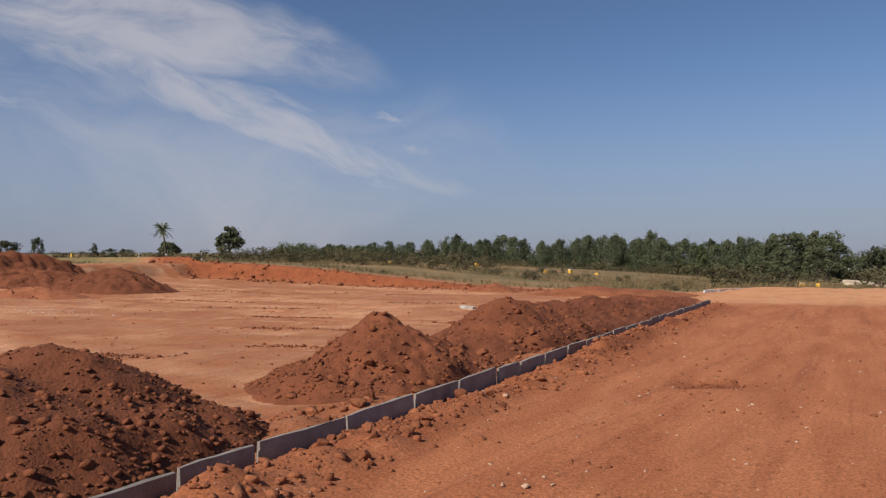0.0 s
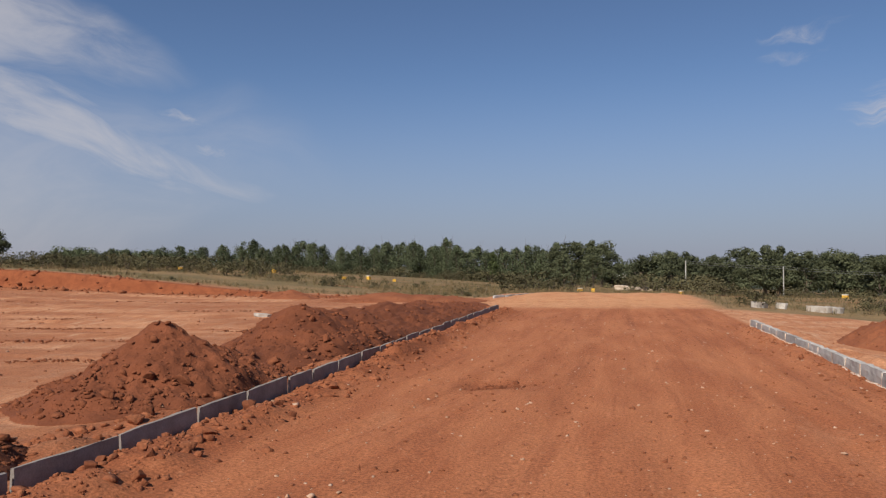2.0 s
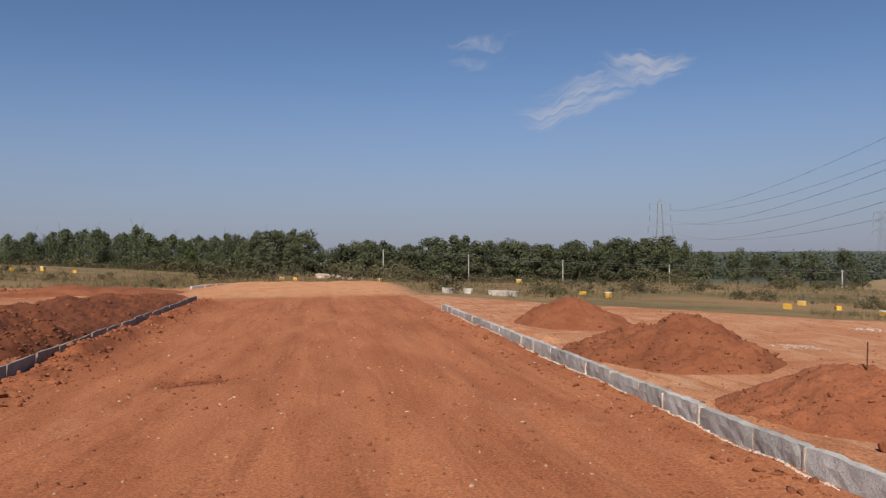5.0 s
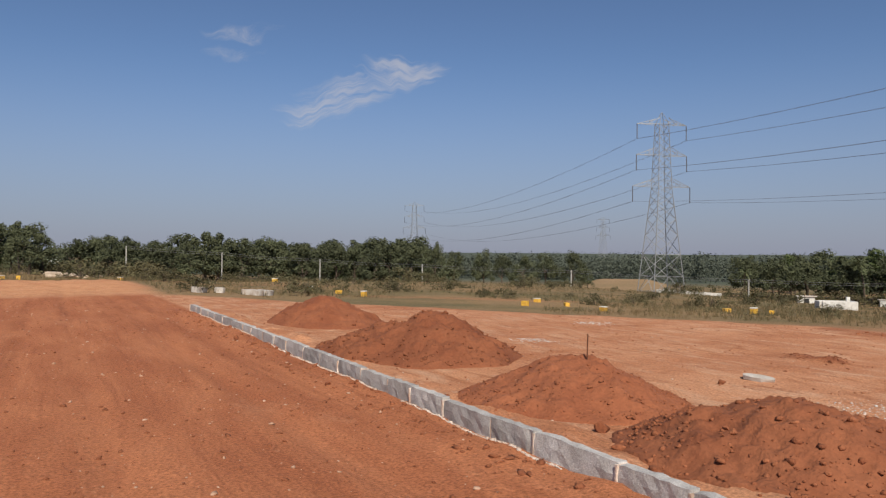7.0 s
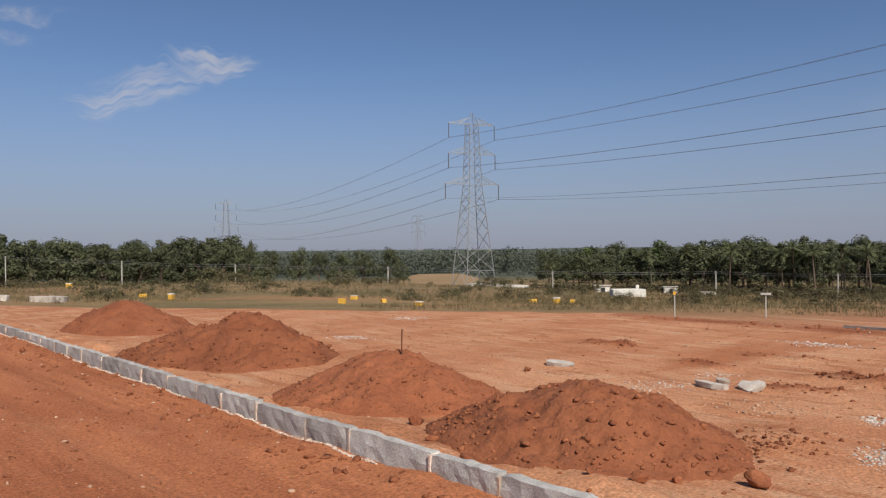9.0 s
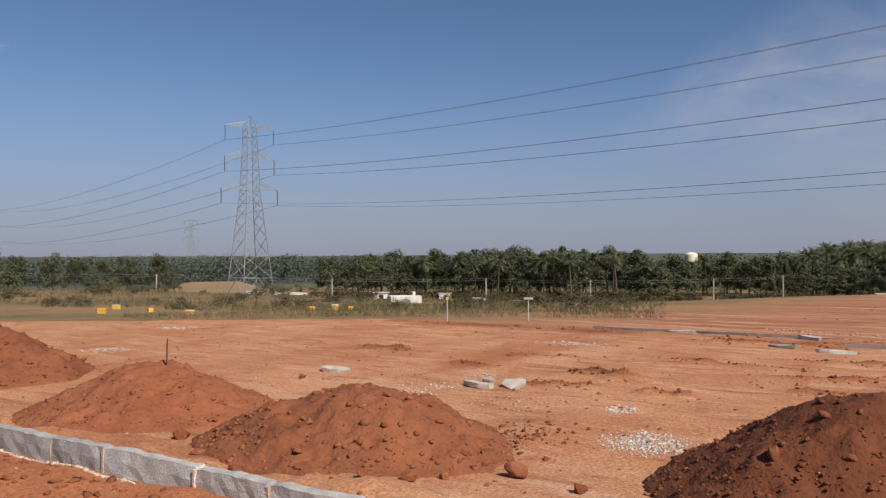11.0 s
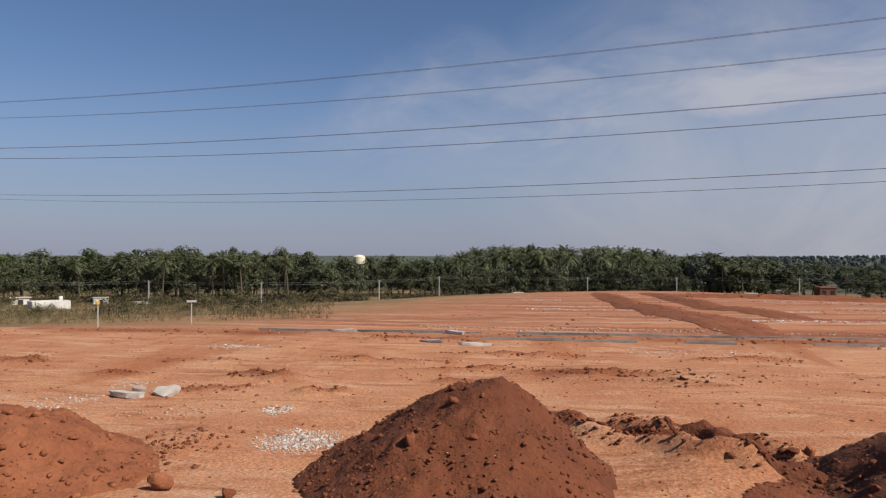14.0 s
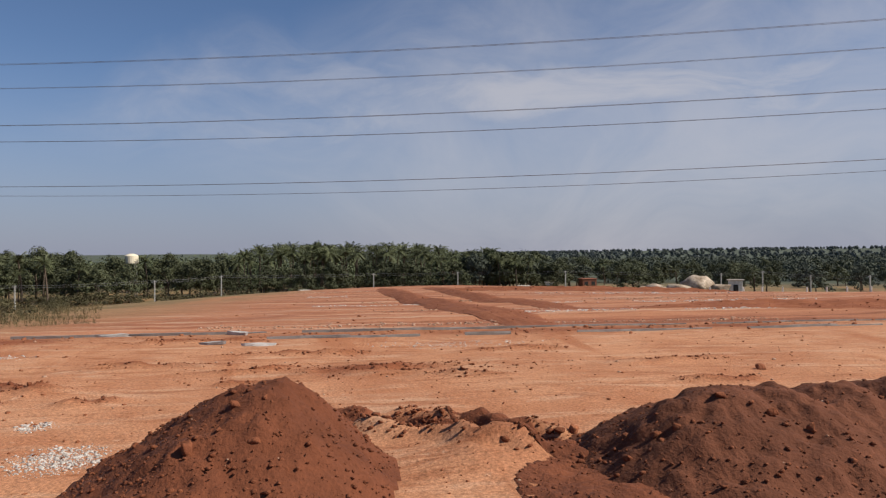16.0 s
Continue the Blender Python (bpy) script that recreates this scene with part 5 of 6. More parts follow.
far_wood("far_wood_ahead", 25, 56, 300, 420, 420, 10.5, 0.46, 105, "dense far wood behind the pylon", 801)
far_wood("far_wood_rise", -39.8, -26, 215, 235, 110, 4.2, 0.26, 85, "low trees behind the plantation on the rise", 806, M_LEAF_EUC)
far_wood("far_wood_road", -26, 28, 230, 300, 260, 8.0, 0.42, 85, "dense wood behind the plantation", 802, M_LEAF_EUC)
far_wood("far_wood_grove", 56, 100, 236, 330, 420, 10.0, 0.46, 95, "dense wood behind the palm grove", 803, M_LEAF_EUC)
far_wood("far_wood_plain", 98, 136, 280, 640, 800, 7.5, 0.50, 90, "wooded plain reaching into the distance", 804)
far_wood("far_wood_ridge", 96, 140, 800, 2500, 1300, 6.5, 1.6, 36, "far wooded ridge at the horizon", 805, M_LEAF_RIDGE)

# dry grass, as tufts of blades
def grass(name, xs, ys, height, blades, seed, label, mat):
    rr = np.random.default_rng(seed)
    n = len(xs)
    z = terrain(xs, ys)
    base = np.repeat(np.stack([xs, ys, z - 0.03], 1), blades, 0)
    m = n * blades
    a = rr.uniform(0, math.tau, m)
    h = np.repeat(height, blades) * rr.uniform(0.5, 1.15, m)
    out = np.stack([np.cos(a), np.sin(a), a * 0], 1)
    side = np.stack([-np.sin(a), np.cos(a), a * 0], 1)
    w = (h * 0.035)[:, None]
    foot = base + out * (h * rr.uniform(0, 0.25, m))[:, None]
    tip = foot + out * (h * rr.uniform(0.1, 0.55, m))[:, None]
    tip[:, 2] += h
    v = np.stack([foot - side * w, foot + side * w, tip], 1).reshape(-1, 3)
    return tagged(link_mesh(name, v, np.arange(m * 3).reshape(m, 3), mat), label, "grass", kind="stuff")


def open_land(n, seed, az0, az1, r0, r1):
    rr = np.random.default_rng(seed)
    a, r = np.radians(rr.uniform(az0, az1, n)), r0 * (r1 / r0) ** rr.random(n)
    x, y = r * np.sin(a), r * np.cos(a)
    s = pad_out(x, y)
    site = (y + 0.10 * (x - 16) < 5) & (x > 14)
    field = (x < -8) & (s < 2.2) & ~((x < -43) & (y > 12))
    dense = vnoise(x * 0.11, y * 0.11, 33) + 0.3 * vnoise(x * 0.5, y * 0.5, 34) > 0.52
    ok = ((s > 0.8) | ((x < -43) & (y > 12))) & ~site & ~field & dense
    return x[ok], y[ok]


x, y = open_land(42000, 811, -60, 74, 24, 170)
rr = np.random.default_rng(812)
grass("dry_grass", x, y, rr.uniform(0.06, 0.22, len(x)) * (1 + np.hypot(x, y) / 150), 7, 813, "dry yellow grass and weeds on open land", M_GRASS)
x, y = open_land(15000, 814, -60, 72, 26, 170)
grass("green_weeds", x, y, rr.uniform(0.06, 0.24, len(x)) * (1 + np.hypot(x, y) / 130), 8, 815, "greener weeds among the dry grass", M_SCRUB)
x, y = open_land(6500, 816, -45, 6, 44, 130)
grass("tall_grass", x, y, rr.uniform(0.18, 0.42, len(x)), 10, 817, "belt of tall dry grass before the plantation", M_GRASS)

rr = np.random.default_rng(820)
bx, by = open_land(420, 821, -58, 74, 32, 165)
for k, (x, y) in enumerate(zip(bx[:150], by[:150])):
    r = math.hypot(x, y)
    ob = copy_thing(BUSH[k % 5][0], pose(x, y, far_ground(x, y) - 0.05, 0, 0, rr.uniform(0, 360)))
    s = rr.uniform(0.25, 0.8) * (0.6 + r / 110)
    ob.scale = (s * 1.2, s * 1.2, s)
for az, r, s in tuple((-45 + 0.78 * k + 0.3 * (k * 7 % 5 - 2), 58 + 3 * (k * 5 % 7), 0.7 + 0.12 * (k * 3 % 5)) for k in range(27)) + ((5.0, 118, 3.0), (5.9, 112, 2.6), (6.3, 60, 1.3), (-6.8, 52, 1.3), (-4.6, 56, 1.2), (-5.6, 60, 1.5), (2.2, 125, 2.8), (3.0, 118, 2.4), (12.4, 130, 2.0), (24.5, 140, 3.2), (33.6, 150, 2.6), (-49.9, 110, 1.2), (-40, 72, 1.2),
                  (-41.2, 70, 1.2), (-38.6, 73, 1.1), (-37.2, 75, 1.2), (-35.7, 74, 1.3), (-34.2, 75, 1.1), (-32.6, 76, 1.2), (44.6, 140, 2.0), (46.0, 138, 2.0), (109.5, 112, 1.6), (110.8, 114, 1.5), (113.2, 112, 1.3), (117.4, 112, 1.2), (116, 113, 0.9)):
    x, y = polar(az, r)
    ob = copy_thing(BUSH[int(r) % 5][0], pose(x, y, far_ground(x, y) - 0.05, 0, 0, az * 40))
    ob.scale = (s * 1.25, s * 1.25, s)


# ---------------------------------------------------------------- dirt track and ploughed field beyond the grass
def strip(name, points, width, label, mat, category):
    vs, fs = [], []
    for i, p in enumerate(points):
        d = (points[min(i + 1, len(points) - 1)] - points[max(i - 1, 0)]).normalized()
        n = Vector((-d.y, d.x, 0))
        for k in (-1, -0.5, 0, 0.5, 1):
            q = p + n * width / 2 * k * (1 + 0.25 * (vnoise(np.array([i * 0.7]), np.array([k * 3.0]), 7)[0] - 0.5))
            vs.append((q.x, q.y, far_ground(q.x, q.y) + (0.10 if abs(k) < 1 else -0.12)))
    for i in range(len(points) - 1):
        for k in range(4):
            a = i * 5 + k
            fs.append((a, a + 1, a + 6, a + 5))
    return tagged(link_mesh(name, vs, fs, mat, smooth=True), label, category, kind="structure")


M_TRACK = material("pale_dirt_track", (0.46, 0.27, 0.16), (0.38, 0.19, 0.10), 0.4, 0.95, 0.5, 6, 0.25)
a, b = Vector((*polar(55.5, 95), 0)), Vector((*polar(64.5, 172), 0))
strip("dirt_track", [a.lerp(b, i / 24) for i in range(25)], 5.0, "pale dirt track across the grass towards the wood", M_TRACK, "track")
M_FIELD = material("dry_field", (0.25, 0.165, 0.09), (0.20, 0.14, 0.07), 0.05, 0.95, 0.4, 1.5, 0.25)
vs, fs = [], []
for i in range(9):
    for j in range(15):
        az, u = 37.6 + 6.6 * j / 14, i / 8
        r = 205 + 70 * u
        x, y = polar(az, r)
        edge = min(1.0, 4 * min(j, 14 - j) / 14)
        vs.append((x, y, far_ground(x, y) - 0.3 + edge * u * 2.0))
for i in range(8):
    for j in range(14):
        a = i * 15 + j
        fs.append((a, a + 1, a + 16, a + 15))
tagged(link_mesh("field", vs, fs, M_FIELD, smooth=True), "dry brown field on a slope before the wood", "field", kind="structure")


# ---------------------------------------------------------------- power line
LINE = 14.46                                  # heading of the line, degrees from the road
P1 = Vector((*polar(43.51, 170), 0))
ALONG = Vector((math.sin(radians(LINE)), math.cos(radians(LINE)), 0))
ACROSS = Vector((math.cos(radians(LINE)), -math.sin(radians(LINE)), 0))
ARMS = ((29.3, 5.79, 26.07), (22.7, 5.92, 19.42), (16.0, 6.75, 12.72))      # arm height, half width, height of the cable's clamp


def pylon(label, top=31.9, foot=-8.3):
    thing = empty("pylon", pose(0, 0, 0), label, "pylon", "pylons of the power line")

    def half(z):
        if z > 15.6:
            return 1.05 + (29.4 - min(z, 29.4)) * 0.038
        return 1.57 + (15.6 - z) * 0.092
    levels = [foot, -3.2, 1.5, 5.6, 9.0, 11.8, 14.0, 15.6, 17.6, 19.4, 21.2, 22.8, 24.6, 26.3, 27.9, 29.4]
    corners = ((-1, -1), (1, -1), (1, 1), (-1, 1))
    for i, j in corners:
        bm = bmesh.new()
        tube(bm, [(i * half(a), j * half(a), a) for a in levels] + [(i * 0.1, j * 0.1, top)], [0.10 if a < 14 else 0.075 for a in levels] + [0.05], 4)
        part("leg", bm, M_STEEL, thing)
    def brace(a, b, w):
        bm = bmesh.new()
        beam(bm, a, b, w)
        part("brace", bm, M_STEEL, thing)

    for k in range(4):
        (i0, j0), (i1, j1) = corners[k], corners[(k + 1) % 4]
        for q, (a, b) in enumerate(zip(levels, levels[1:])):
            ha, hb = half(a), half(b)
            w = 0.085 if a < 14 else 0.06
            if q == 0:
                mid = ((i0 + i1) / 2 * hb, (j0 + j1) / 2 * hb, b)
                brace((i0 * ha, j0 * ha, a), mid, w)
                brace((i1 * ha, j1 * ha, a), mid, w)
                brace((i0 * hb, j0 * hb, b), (i1 * hb, j1 * hb, b), w)
                brace((i0 * ha, j0 * ha, a + 0.7), (i1 * ha, j1 * ha, a + 0.7), w)
            else:
                brace((i0 * ha, j0 * ha, a), (i1 * hb, j1 * hb, b), w)
                brace((i1 * ha, j1 * ha, a), (i0 * hb, j0 * hb, b), w)
                if b in (15.6, 22.8, 29.4, 1.5):
                    brace((i0 * hb, j0 * hb, b), (i1 * hb, j1 * hb, b), w)
    for z, w, zc in ARMS:
        for side in (-1, 1):
            bm = bmesh.new()
            h = half(z)
            tip = (side * w, 0, z)
            for j in (-1, 1):
                beam(bm, (side * h, j * h, z), tip, 0.09)
                beam(bm, (side * h, j * h, z + 1.7 if z < 29 else z + 1.2), tip, 0.085)
                beam(bm, (side * (h + (w - h) * 0.45), j * h * 0.55, z), (side * (h + (w - h) * 0.45), j * h * 0.55, z + 0.85), 0.08)
                beam(bm, (side * h, j * h, z + 1.4), (side * (h + (w - h) * 0.45), j * h * 0.55, z), 0.08)
            arm = part("cross_arm", bm, M_STEEL, thing)
            bm = bmesh.new()
            n = 14
            pts = [(side * w, 0, z - (z - zc) * i / n) for i in range(n + 1)]
            tube(bm, pts, [0.12 if i % 2 else 0.07 for i in range(n + 1)], 6)
            part("insulator", bm, M_GLASSY, arm, "dark hanging insulator string")
    return thing


spans = [P1 - ALONG * 300, P1, Vector((*polar(25.4, 456), 0))]
LIFT = (5.6, 0.0, 0.0)                        # how much higher than the middle pylon each one stands
for k, p in enumerate(spans):
    g = far_ground(p.x, p.y)
    t = pylon("tall galvanised steel lattice pylon carrying six cables", foot=min(g - 0.4, -6) - LIFT[k])
    t.matrix_basis = Matrix.Translation((p.x, p.y, 0)) @ pose(0, 0, LIFT[k], 0, 0, -LINE)
for z, w, zc in ARMS:
    for side in (-1, 1):
        for k, (a, b) in enumerate(zip(spans, spans[1:])):
            for off in (-0.22, 0.22):
                bm = bmesh.new()
                pts = []
                for i in range(41):
                    u = i / 40
                    q = a.lerp(b, u) + ACROSS * (side * w + off)
                    pts.append((q.x, q.y, zc + LIFT[k] * (1 - u) + LIFT[k + 1] * u - 4 * 6.4 * u * (1 - u) + 0.05 * off))
                tube(bm, pts, [0.019] * len(pts), 5)
                tagged(part("power_cable", bm, M_CABLE), "thin dark overhead cable between two pylons", "cable", "cables of the power line")
# a further pylon of another line, far off
x, y = polar(39.4, 640)
far_pylon = pylon("distant grey lattice pylon above the wood", foot=-10)
far_pylon.matrix_basis = pose(x, y, 0, 0, 0, -70)


# ---------------------------------------------------------------- poles with two wires along the wood
def pole(x, y, h):
    thing = empty("utility_pole", pose(x, y, far_ground(x, y)), "slender grey concrete pole carrying two wires", "pole", "utility poles")
    bm = bmesh.new()
    box(bm, -0.09, 0.09, -0.11, 0.11, -0.4, h, 0.02)
    part("shaft", bm, M_POLE, thing)
    bm = bmesh.new()
    box(bm, -0.05, 0.05, -0.45, 0.45, h - 0.30, h - 0.20)
    part("cross_bar", bm, M_STEEL, thing)
    return Vector((x, y, far_ground(x, y) + h - 0.2))


POLES = [(5.0, 0.3, 165), (11.4, -0.12, 160), (18.4, -0.56, 155), (26.0, -0.92, 150), (37.1, -1.27, 150), (49.4, -1.75, 155), (60.9, -1.78, 165), (68.6, -1.95, 160), (77.2, -1.80, 165), (81.7, -1.53, 170), (92.7, -1.51, 175), (99.0, -1.45, 175), (107.0, -1.42, 175), (117.9, -1.60, 170), (120.6, -1.45, 165), (123.6, -1.70, 165), (127.1, -1.72, 165)]
tips = []
for az, top_el, r in POLES:
    x, y = polar(az, r)
    tips.append(pole(x, y, max(2.5, r * math.tan(radians(top_el)) + 1.6 - far_ground(x, y))))
for a, b in zip(tips, tips[1:]):
    for off in (-0.4, 0.4):
        bm = bmesh.new()
        pts = [(*(a.lerp(b, i / 12)).xy, a.lerp(b, i / 12).z - 0.25 * 4 * (i / 12) * (1 - i / 12) + off * 0.5) for i in range(13)]
        tube(bm, pts, [0.018] * 13, 4)
        tagged(part("pole_wire", bm, M_CABLE), "thin dark wire between two poles", "wire", "wires along the wood")


# ---------------------------------------------------------------- small built things
def block(name, x, y, sx, sy, sz, mat, label, category, group="", turn=0.0, cap=None):
    thing = empty(name, pose(x, y, far_ground(x, y), 0, 0, turn), label, category, group)
    bm = bmesh.new()
    box(bm, -sx / 2, sx / 2, -sy / 2, sy / 2, -0.25, sz, min(sx, sy, sz) * 0.08)
    part("body", bm, mat, thing)
    if cap:
        bm = bmesh.new()
        box(bm, -sx * 0.53, sx * 0.53, -sy * 0.53, sy * 0.53, sz, sz * 1.22, 0.01)
        part("cap", bm, cap, thing, "whitewashed top")
    return thing


# yellow painted plot markers
for k, (x, y) in enumerate(((-48.0, 70.7), (-36.5, 59.2), (-24.3, 66.6), (-23.9, 72.6), (-21.6, 73.8), (-2.6, 59.2), (-31.0, 66.0), (12.3, 38.8), (12.7, 35.4), (13.1, 33.1), (19.4, 26.0), (17.9, 21.8), (16.9, 25.4), (14.2, 52.6), (23.7, 21.4),
                            (23.8, 20.2), (25.4, 20.7), (4.2, 52), (-1.5, 55), (21.0, 30.5))):
    r = math.hypot(x, y)
    s = 0.13 + 0.0034 * r
    block("plot_marker", x, y, 0.75 * s + 0.1, s * 0.8, s * (0.62 if k % 3 else 0.85), M_YELLOW, "yellow painted stone plot marker in the grass", "plot marker", "plot markers", 25 * k, M_WHITE if k % 2 else None)


def cistern(x, y, label, sx, sy, sz, turn):
    thing = empty("cistern", pose(x, y, far_ground(x, y), 0, 0, turn), label, "cistern")
    for dx, dy, wx, wy in ((-sx / 2, 0, 0.2, sy), (sx / 2, 0, 0.2, sy), (0, -sy / 2, sx - 0.2, 0.2), (0, sy / 2, sx - 0.2, 0.2)):
        bm = bmesh.new()
        box(bm, dx - wx / 2, dx + wx / 2, dy - wy / 2, dy + wy / 2, -0.3, sz, 0.02)
        part("wall", bm, M_WHITE, thing)
    bm = bmesh.new()
    box(bm, -sx / 2 + 0.1, sx / 2 - 0.1, -sy / 2 + 0.1, sy / 2 - 0.1, sz * 0.6, sz * 0.66)
    part("lid", bm, M_CONCRETE, thing)
    bm = bmesh.new()
    box(bm, sx * 0.25, sx * 0.25 + 0.22, -sy * 0.3, -sy * 0.3 + 0.2, sz, sz + 0.3)
    part("spout", bm, M_WHITE, thing)
    return thing


x, y = polar(54.8, 58)
cistern(x, y, "small open whitewashed block cistern in the grass", 2.2, 1.2, 0.55, -40)
for az, r, sx, sy, sz in ((53.0, 120, 2.2, 1.0, 0.9), (60.4, 165, 2.6, 1.2, 0.8), (57.8, 178, 3.0, 1.8, 1.4), (80.6, 150, 1.2, 1.2, 2.2), (87.6, 180, 2.2, 2, 2.4), (99.0, 185, 3.6, 2.2, 2.2), (97.3, 188, 2.6, 2.0, 2.4), (103.9, 190, 2.6, 2.4, 2.2), (105.8, 190, 1.6, 1.6, 3.0), (118.85, 120, 1.9, 0.6, 2.5)):
    x, y = polar(az, r)
    h = empty("outbuilding", pose(x, y, far_ground(x, y), 0, 0, -az + 12), "small whitewashed outbuilding before the wood", "outbuilding", "outbuildings")
    bm = bmesh.new()
    box(bm, -sx / 2, sx / 2, -sy / 2, sy / 2, -0.5, sz, 0.03)
    part("wall", bm, M_WHITE, h)
    bm = bmesh.new()
    box(bm, -sx / 2 - 0.2, sx / 2 + 0.2, -sy / 2 - 0.2, sy / 2 + 0.2, sz, sz + 0.15, 0.03)
    part("roof", bm, M_CONCRETE, h)
    bm = bmesh.new()
    box(bm, -0.35, 0.35, -sy / 2 - 0.03, -sy / 2 + 0.02, -0.1, sz * 0.75)
    part("door", bm, M_DARK, h)

# boundary wall by the pylon
bm = bmesh.new()
a, b = Vector((*polar(43.2, 176), 0)), Vector((*polar(47.6, 178), 0))
n = 14
for i in range(n):
    p, q = a.lerp(b, i / n), a.lerp(b, (i + 0.97) / n)
    z = far_ground(p.x, p.y)
    beam(bm, (p.x, p.y, z + 0.15), (q.x, q.y, z + 0.15), 1.1)
tagged(part("boundary_wall", bm, M_WHITE), "low whitewashed boundary wall in the grass", "wall")

# signs on posts at the edge of the plot
for x, y, board, mat in ((17.1, 10.65, (0.07, 0.05, 0.08), M_YELLOW), (19.6, 9.5, (0.26, 0.05, 0.06), M_POLE)):
    g = far_ground(x, y)
    thing = empty("post_sign", pose(x, y, g, 0, 0, -60), "thin white post with a small board at its top", "sign", "posts at the plot's edge")
    bm = bmesh.new()
    box(bm, -0.016, 0.016, -0.016, 0.016, -0.3, 0.60, 0.004)
    part("post", bm, M_POLE, thing)
    bm = bmesh.new()
    box(bm, -board[0] / 2, board[0] / 2, -0.05, -0.028, 0.60, 0.60 + board[2], 0.004)
    part("board", bm, mat, thing)

# water tank on a stand
x, y = polar(75.7, 203)
g = far_ground(x, y)
thing = empty("water_tank", pose(x, y, g), "cream plastic water tank on a tall stand", "water tank")
zt = 203 * math.tan(radians(-0.6)) + 1.6 - g
bm = bmesh.new()
tube(bm, [(0, 0, zt), (0, 0, zt + 0.1), (0, 0, zt + 1.9), (0, 0, zt + 2.25), (0, 0, zt + 2.45)], [1.5, 1.6, 1.6, 1.1, 0.4], 20)
part("tank", bm, material("cream_plastic", (0.80, 0.73, 0.56), (0.74, 0.66, 0.50), 1, 0.5, 0.0, 5, 0.08), thing)
for i, j in ((-1, -1), (1, -1), (1, 1), (-1, 1)):
    bm = bmesh.new()
    beam(bm, (i * 1.0, j * 1.0, -0.3), (i * 0.9, j * 0.9, zt), 0.2)
    part("leg", bm, M_POLE, thing)

# houses on the rise behind the wood, and a temple roof among the palms
for az, r, sx, sz, mat in ((0.7, 330, 6, 4.2, M_WHITE), (1.4, 345, 5, 3.6, M_WALL_OCHRE), (101.4, 230, 5, 7.6, M_WALL_OCHRE), (29.2, 520, 7, 6, M_WALL_OCHRE), (33.0, 540, 6, 5, M_WHITE), (35.0, 545, 6, 5, M_WALL_OCHRE), (108.6, 215, 4, 3.4, M_ROOF)):
    x, y = polar(az, r)
    h = empty("house", pose(x, y, far_ground(x, y), 0, 0, -az + 20), "small plastered house half hidden by trees", "house", "distant houses")
    bm = bmesh.new()
    box(bm, -sx / 2, sx / 2, -sx / 2.4, sx / 2.4, -0.5, sz, 0.04)
    part("wall", bm, mat, h)
    bm = bmesh.new()
    box(bm, -sx / 1.85, sx / 1.85, -sx / 2.2, sx / 2.2, sz, sz + 0.25, 0.04)
    part("roof", bm, M_ROOF, h)
    for k in (-1, 1):
        bm = bmesh.new()
        box(bm, k * sx * 0.25 - 0.5, k * sx * 0.25 + 0.5, -sx / 2.4 - 0.03, -sx / 2.4 + 0.03, sz * 0.5, sz * 0.5 + 1.1)
        part("window", bm, M_DARK, h)

# pale rock outcrop and quarry spoil at the far right
M_ROCK = material("pale_rock", (0.52, 0.43, 0.34), (0.26, 0.19, 0.13), 0.9, 0.9, 0.8, 2.5, 0.3, dist=0.2)
for k, (az, r, rx, h) in enumerate(((115.1, 117, 3.0, 3.0), (116.4, 118, 3.4, 3.15), (117.7, 119, 2.6, 2.75), (113.6, 120, 2.2, 2.75), (112.6, 121, 1.6, 2.6), (0.9, 150, 4.0, 1.5), (2.4, 156, 4.0, 1.3), (3.6, 150, 3.0, 1.0))):
    x, y = polar(az, r)
    ob = clod(x, y, 1.0, 950 + k, "pale weathered rock outcrop beyond the site", M_ROCK, 1.0)
    ob.name, ob.data.name = "rock_outcrop", "rock_outcrop"
    ob.matrix_basis = pose(x, y, far_ground(x, y) + h * 0.35, 0, 0, -az) @ Matrix.Diagonal((rx, rx * 0.7, h * 0.62, 1))
    tagged(ob, "pale weathered rock outcrop beyond the site", "rock", "rock outcrops")

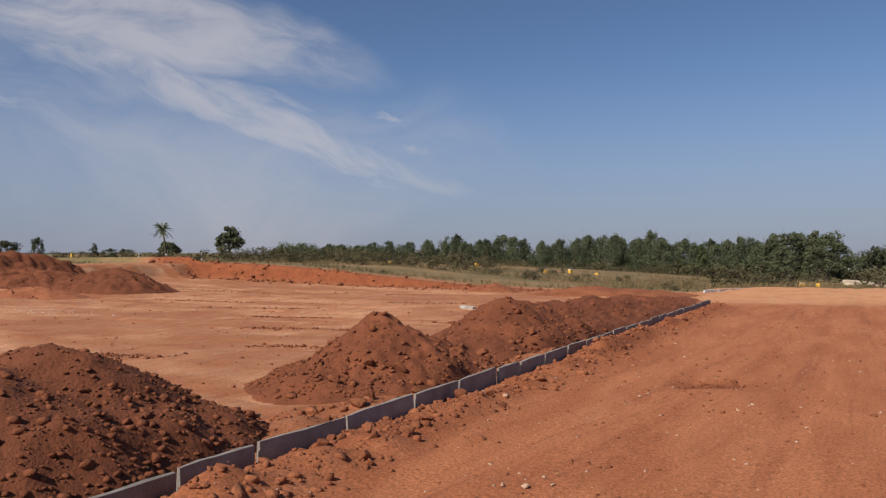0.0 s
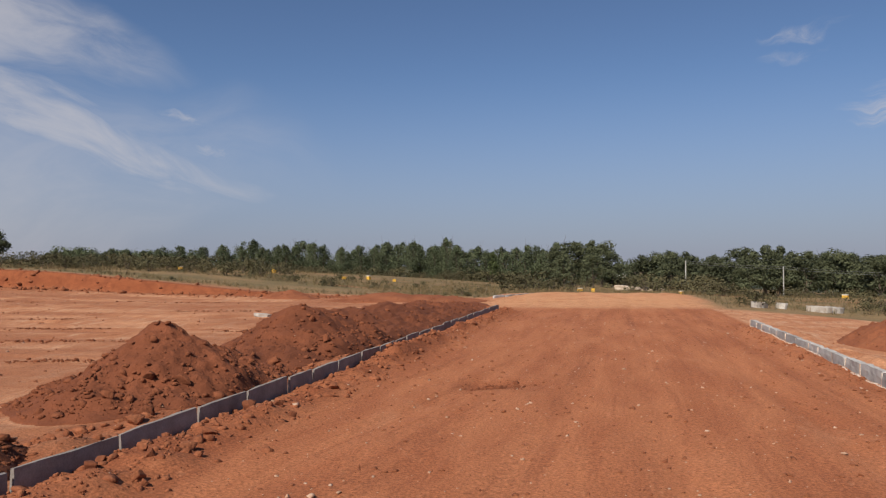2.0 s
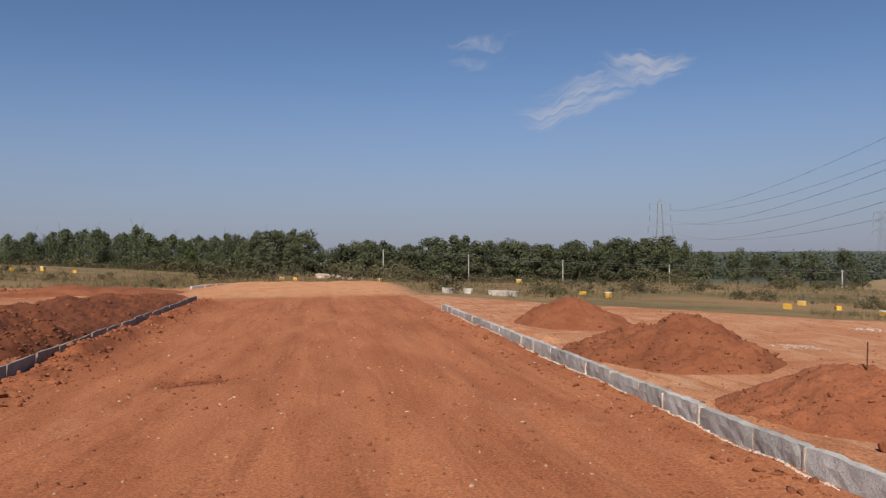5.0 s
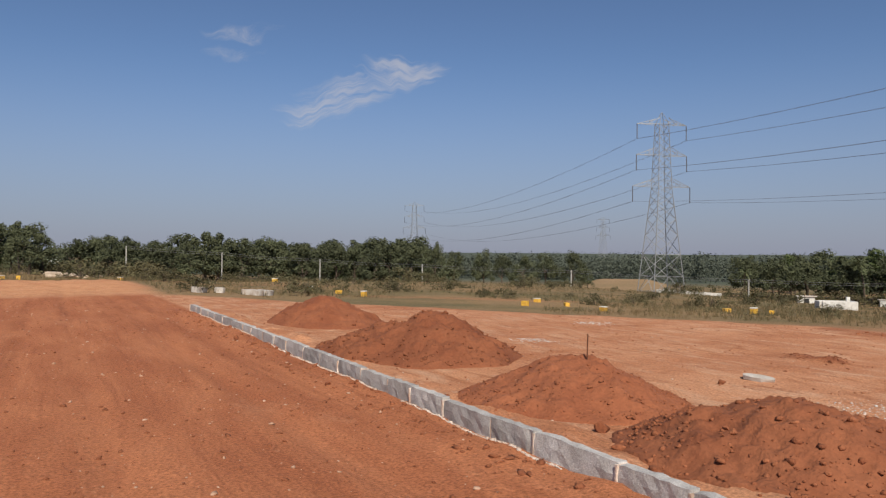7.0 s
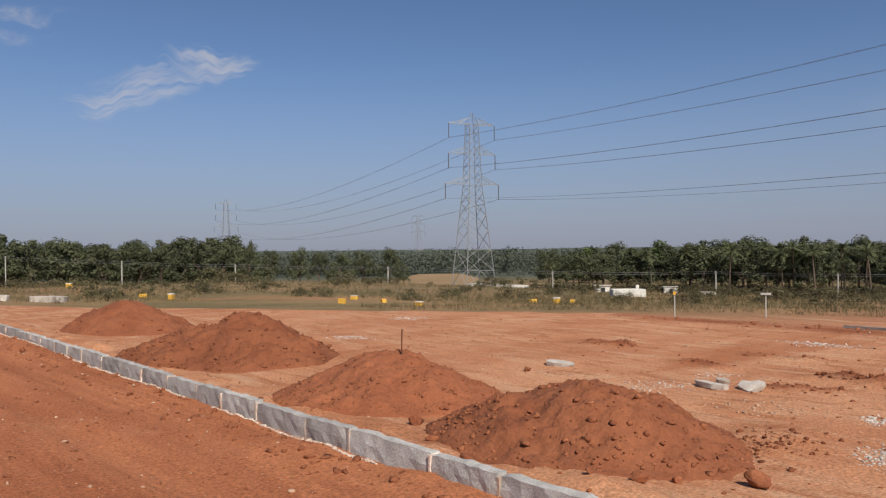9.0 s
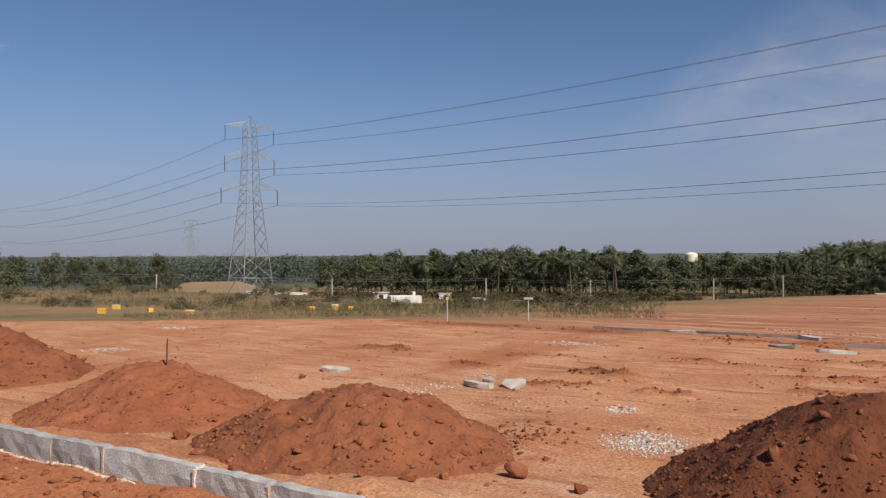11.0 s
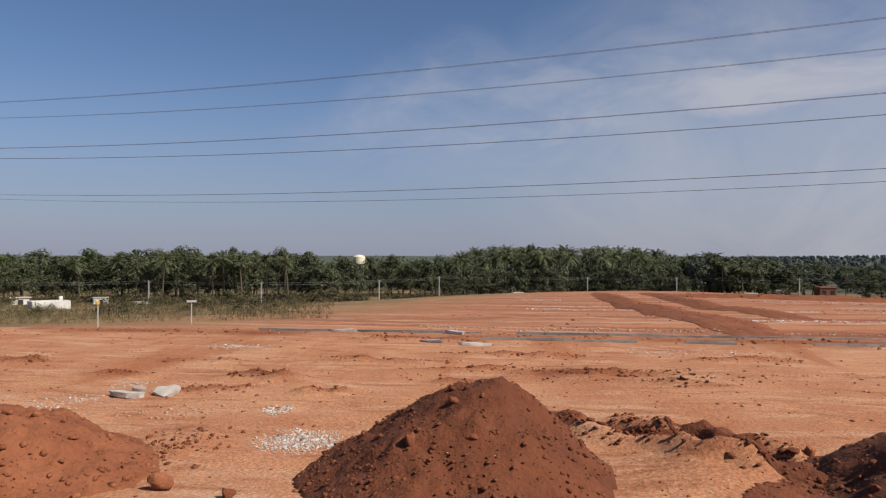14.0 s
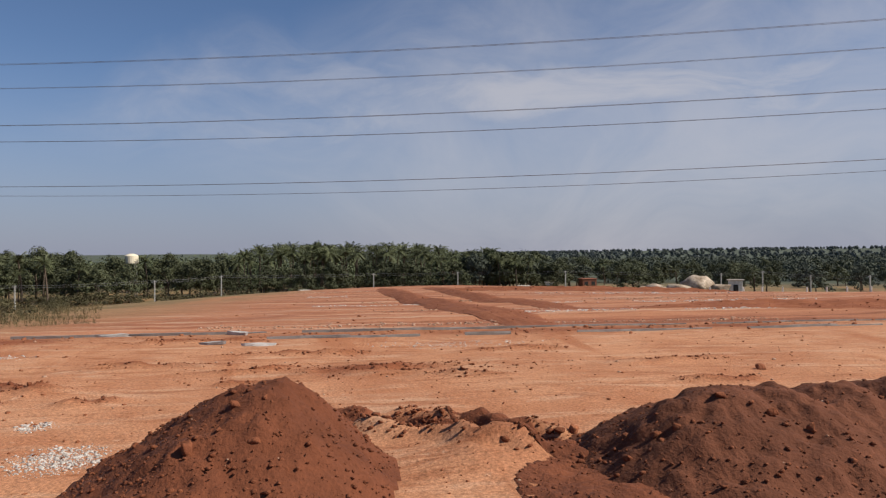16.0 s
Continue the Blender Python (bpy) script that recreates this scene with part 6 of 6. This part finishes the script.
# kerb lines, stacked stones and low posts of the neighbouring site
rr = np.random.default_rng(970)
for k, (x, y0, y1, s) in enumerate(((20.5, -14, 3.5, 0.03), (24.5, -16, 3.0, 0.03), (29.5, -20, 1.5, 0.03), (36, -24, 2, 0.04), (44, -28, 2, 0.04), (54, -32, 2, 0.04), (66, -36, 3, 0.04))):
    n = 620 if k < 3 else 800
    yy = rr.uniform(y0, y1, n)
    xx = x + s * (yy - y0) + rr.normal(0, 0.10 + 0.01 * x, n)
    hold = vnoise(yy * 0.45, yy * 0 + k, 5) > 0.36
    scatter("site_stones", "broken line of pale stones across the building site", "stones", xx[hold], yy[hold], rr.uniform(0.014, 0.05, int(hold.sum())) * (0.7 + x / 60), M_GREY_STONE if k % 2 else M_PALE_STONE, 980 + k, 0.1, flat=0.5)
for k in range(7):
    x, y = 15.9 + rr.normal(0, 0.7), rr.uniform(-10, 7)
    concrete_piece("loose_kerb_stone", x, y, (0.08, rr.uniform(0.25, 0.4)), 1000 + k, "loose grey kerb stone lying in the soil", (rr.uniform(-6, 6), rr.uniform(-6, 6)), rr.uniform(-25, 25), mat=M_GRANITE, thick=0.07)
n = 900
xx, yy = PAD_R + rr.normal(-0.3, 0.45, n), rr.uniform(-16, 10, n)
scatter("edge_clods", "dark clods along the plot's far edge", "clods", xx, yy, sizes(n, 0.010, 0.06), M_CLOD, 990)
n = 1400
xx, yy = rr.uniform(16, 80, n), rr.uniform(-34, 5, n)
scatter("site_clods", "clods and stones strewn over the site", "clods", xx, yy, sizes(n, 0.015, 0.07), M_CLOD, 991)
for az in (117.2, 119.4, 120.6, 121.9, 123.4, 124.6, 125.8, 127.2, 128.4):
    x, y = polar(az, 80)
    block("boundary_post", x, y, 0.12, 0.12, 0.5, M_WHITE, "short white boundary post beyond the site", "post", "boundary posts")
for k, (az, r) in enumerate(((-47.6, 96), (-49.4, 96), (-45.2, 92), (-53.6, 88))):
    x, y = polar(az, r)
    block("boundary_post", x, y, 0.2, 0.2, 0.75, M_WHITE if k < 3 else M_YELLOW, "short painted boundary stone on the rise", "post", "boundary posts")
for k, (x, y, sx, sy) in enumerate(((7.6, 31.9, 0.9, 0.4), (8.3, 32.3, 0.7, 0.5), (5.4, 31.6, 0.8, 0.4), (6.3, 31.8, 0.5, 0.4))):
    concrete_piece("stone_block", x, y, (sx * 0.6, sy * 0.6), 1040 + k, "rough pale stone block at the end of the road", (3, 4), 20 * k, thick=0.22)
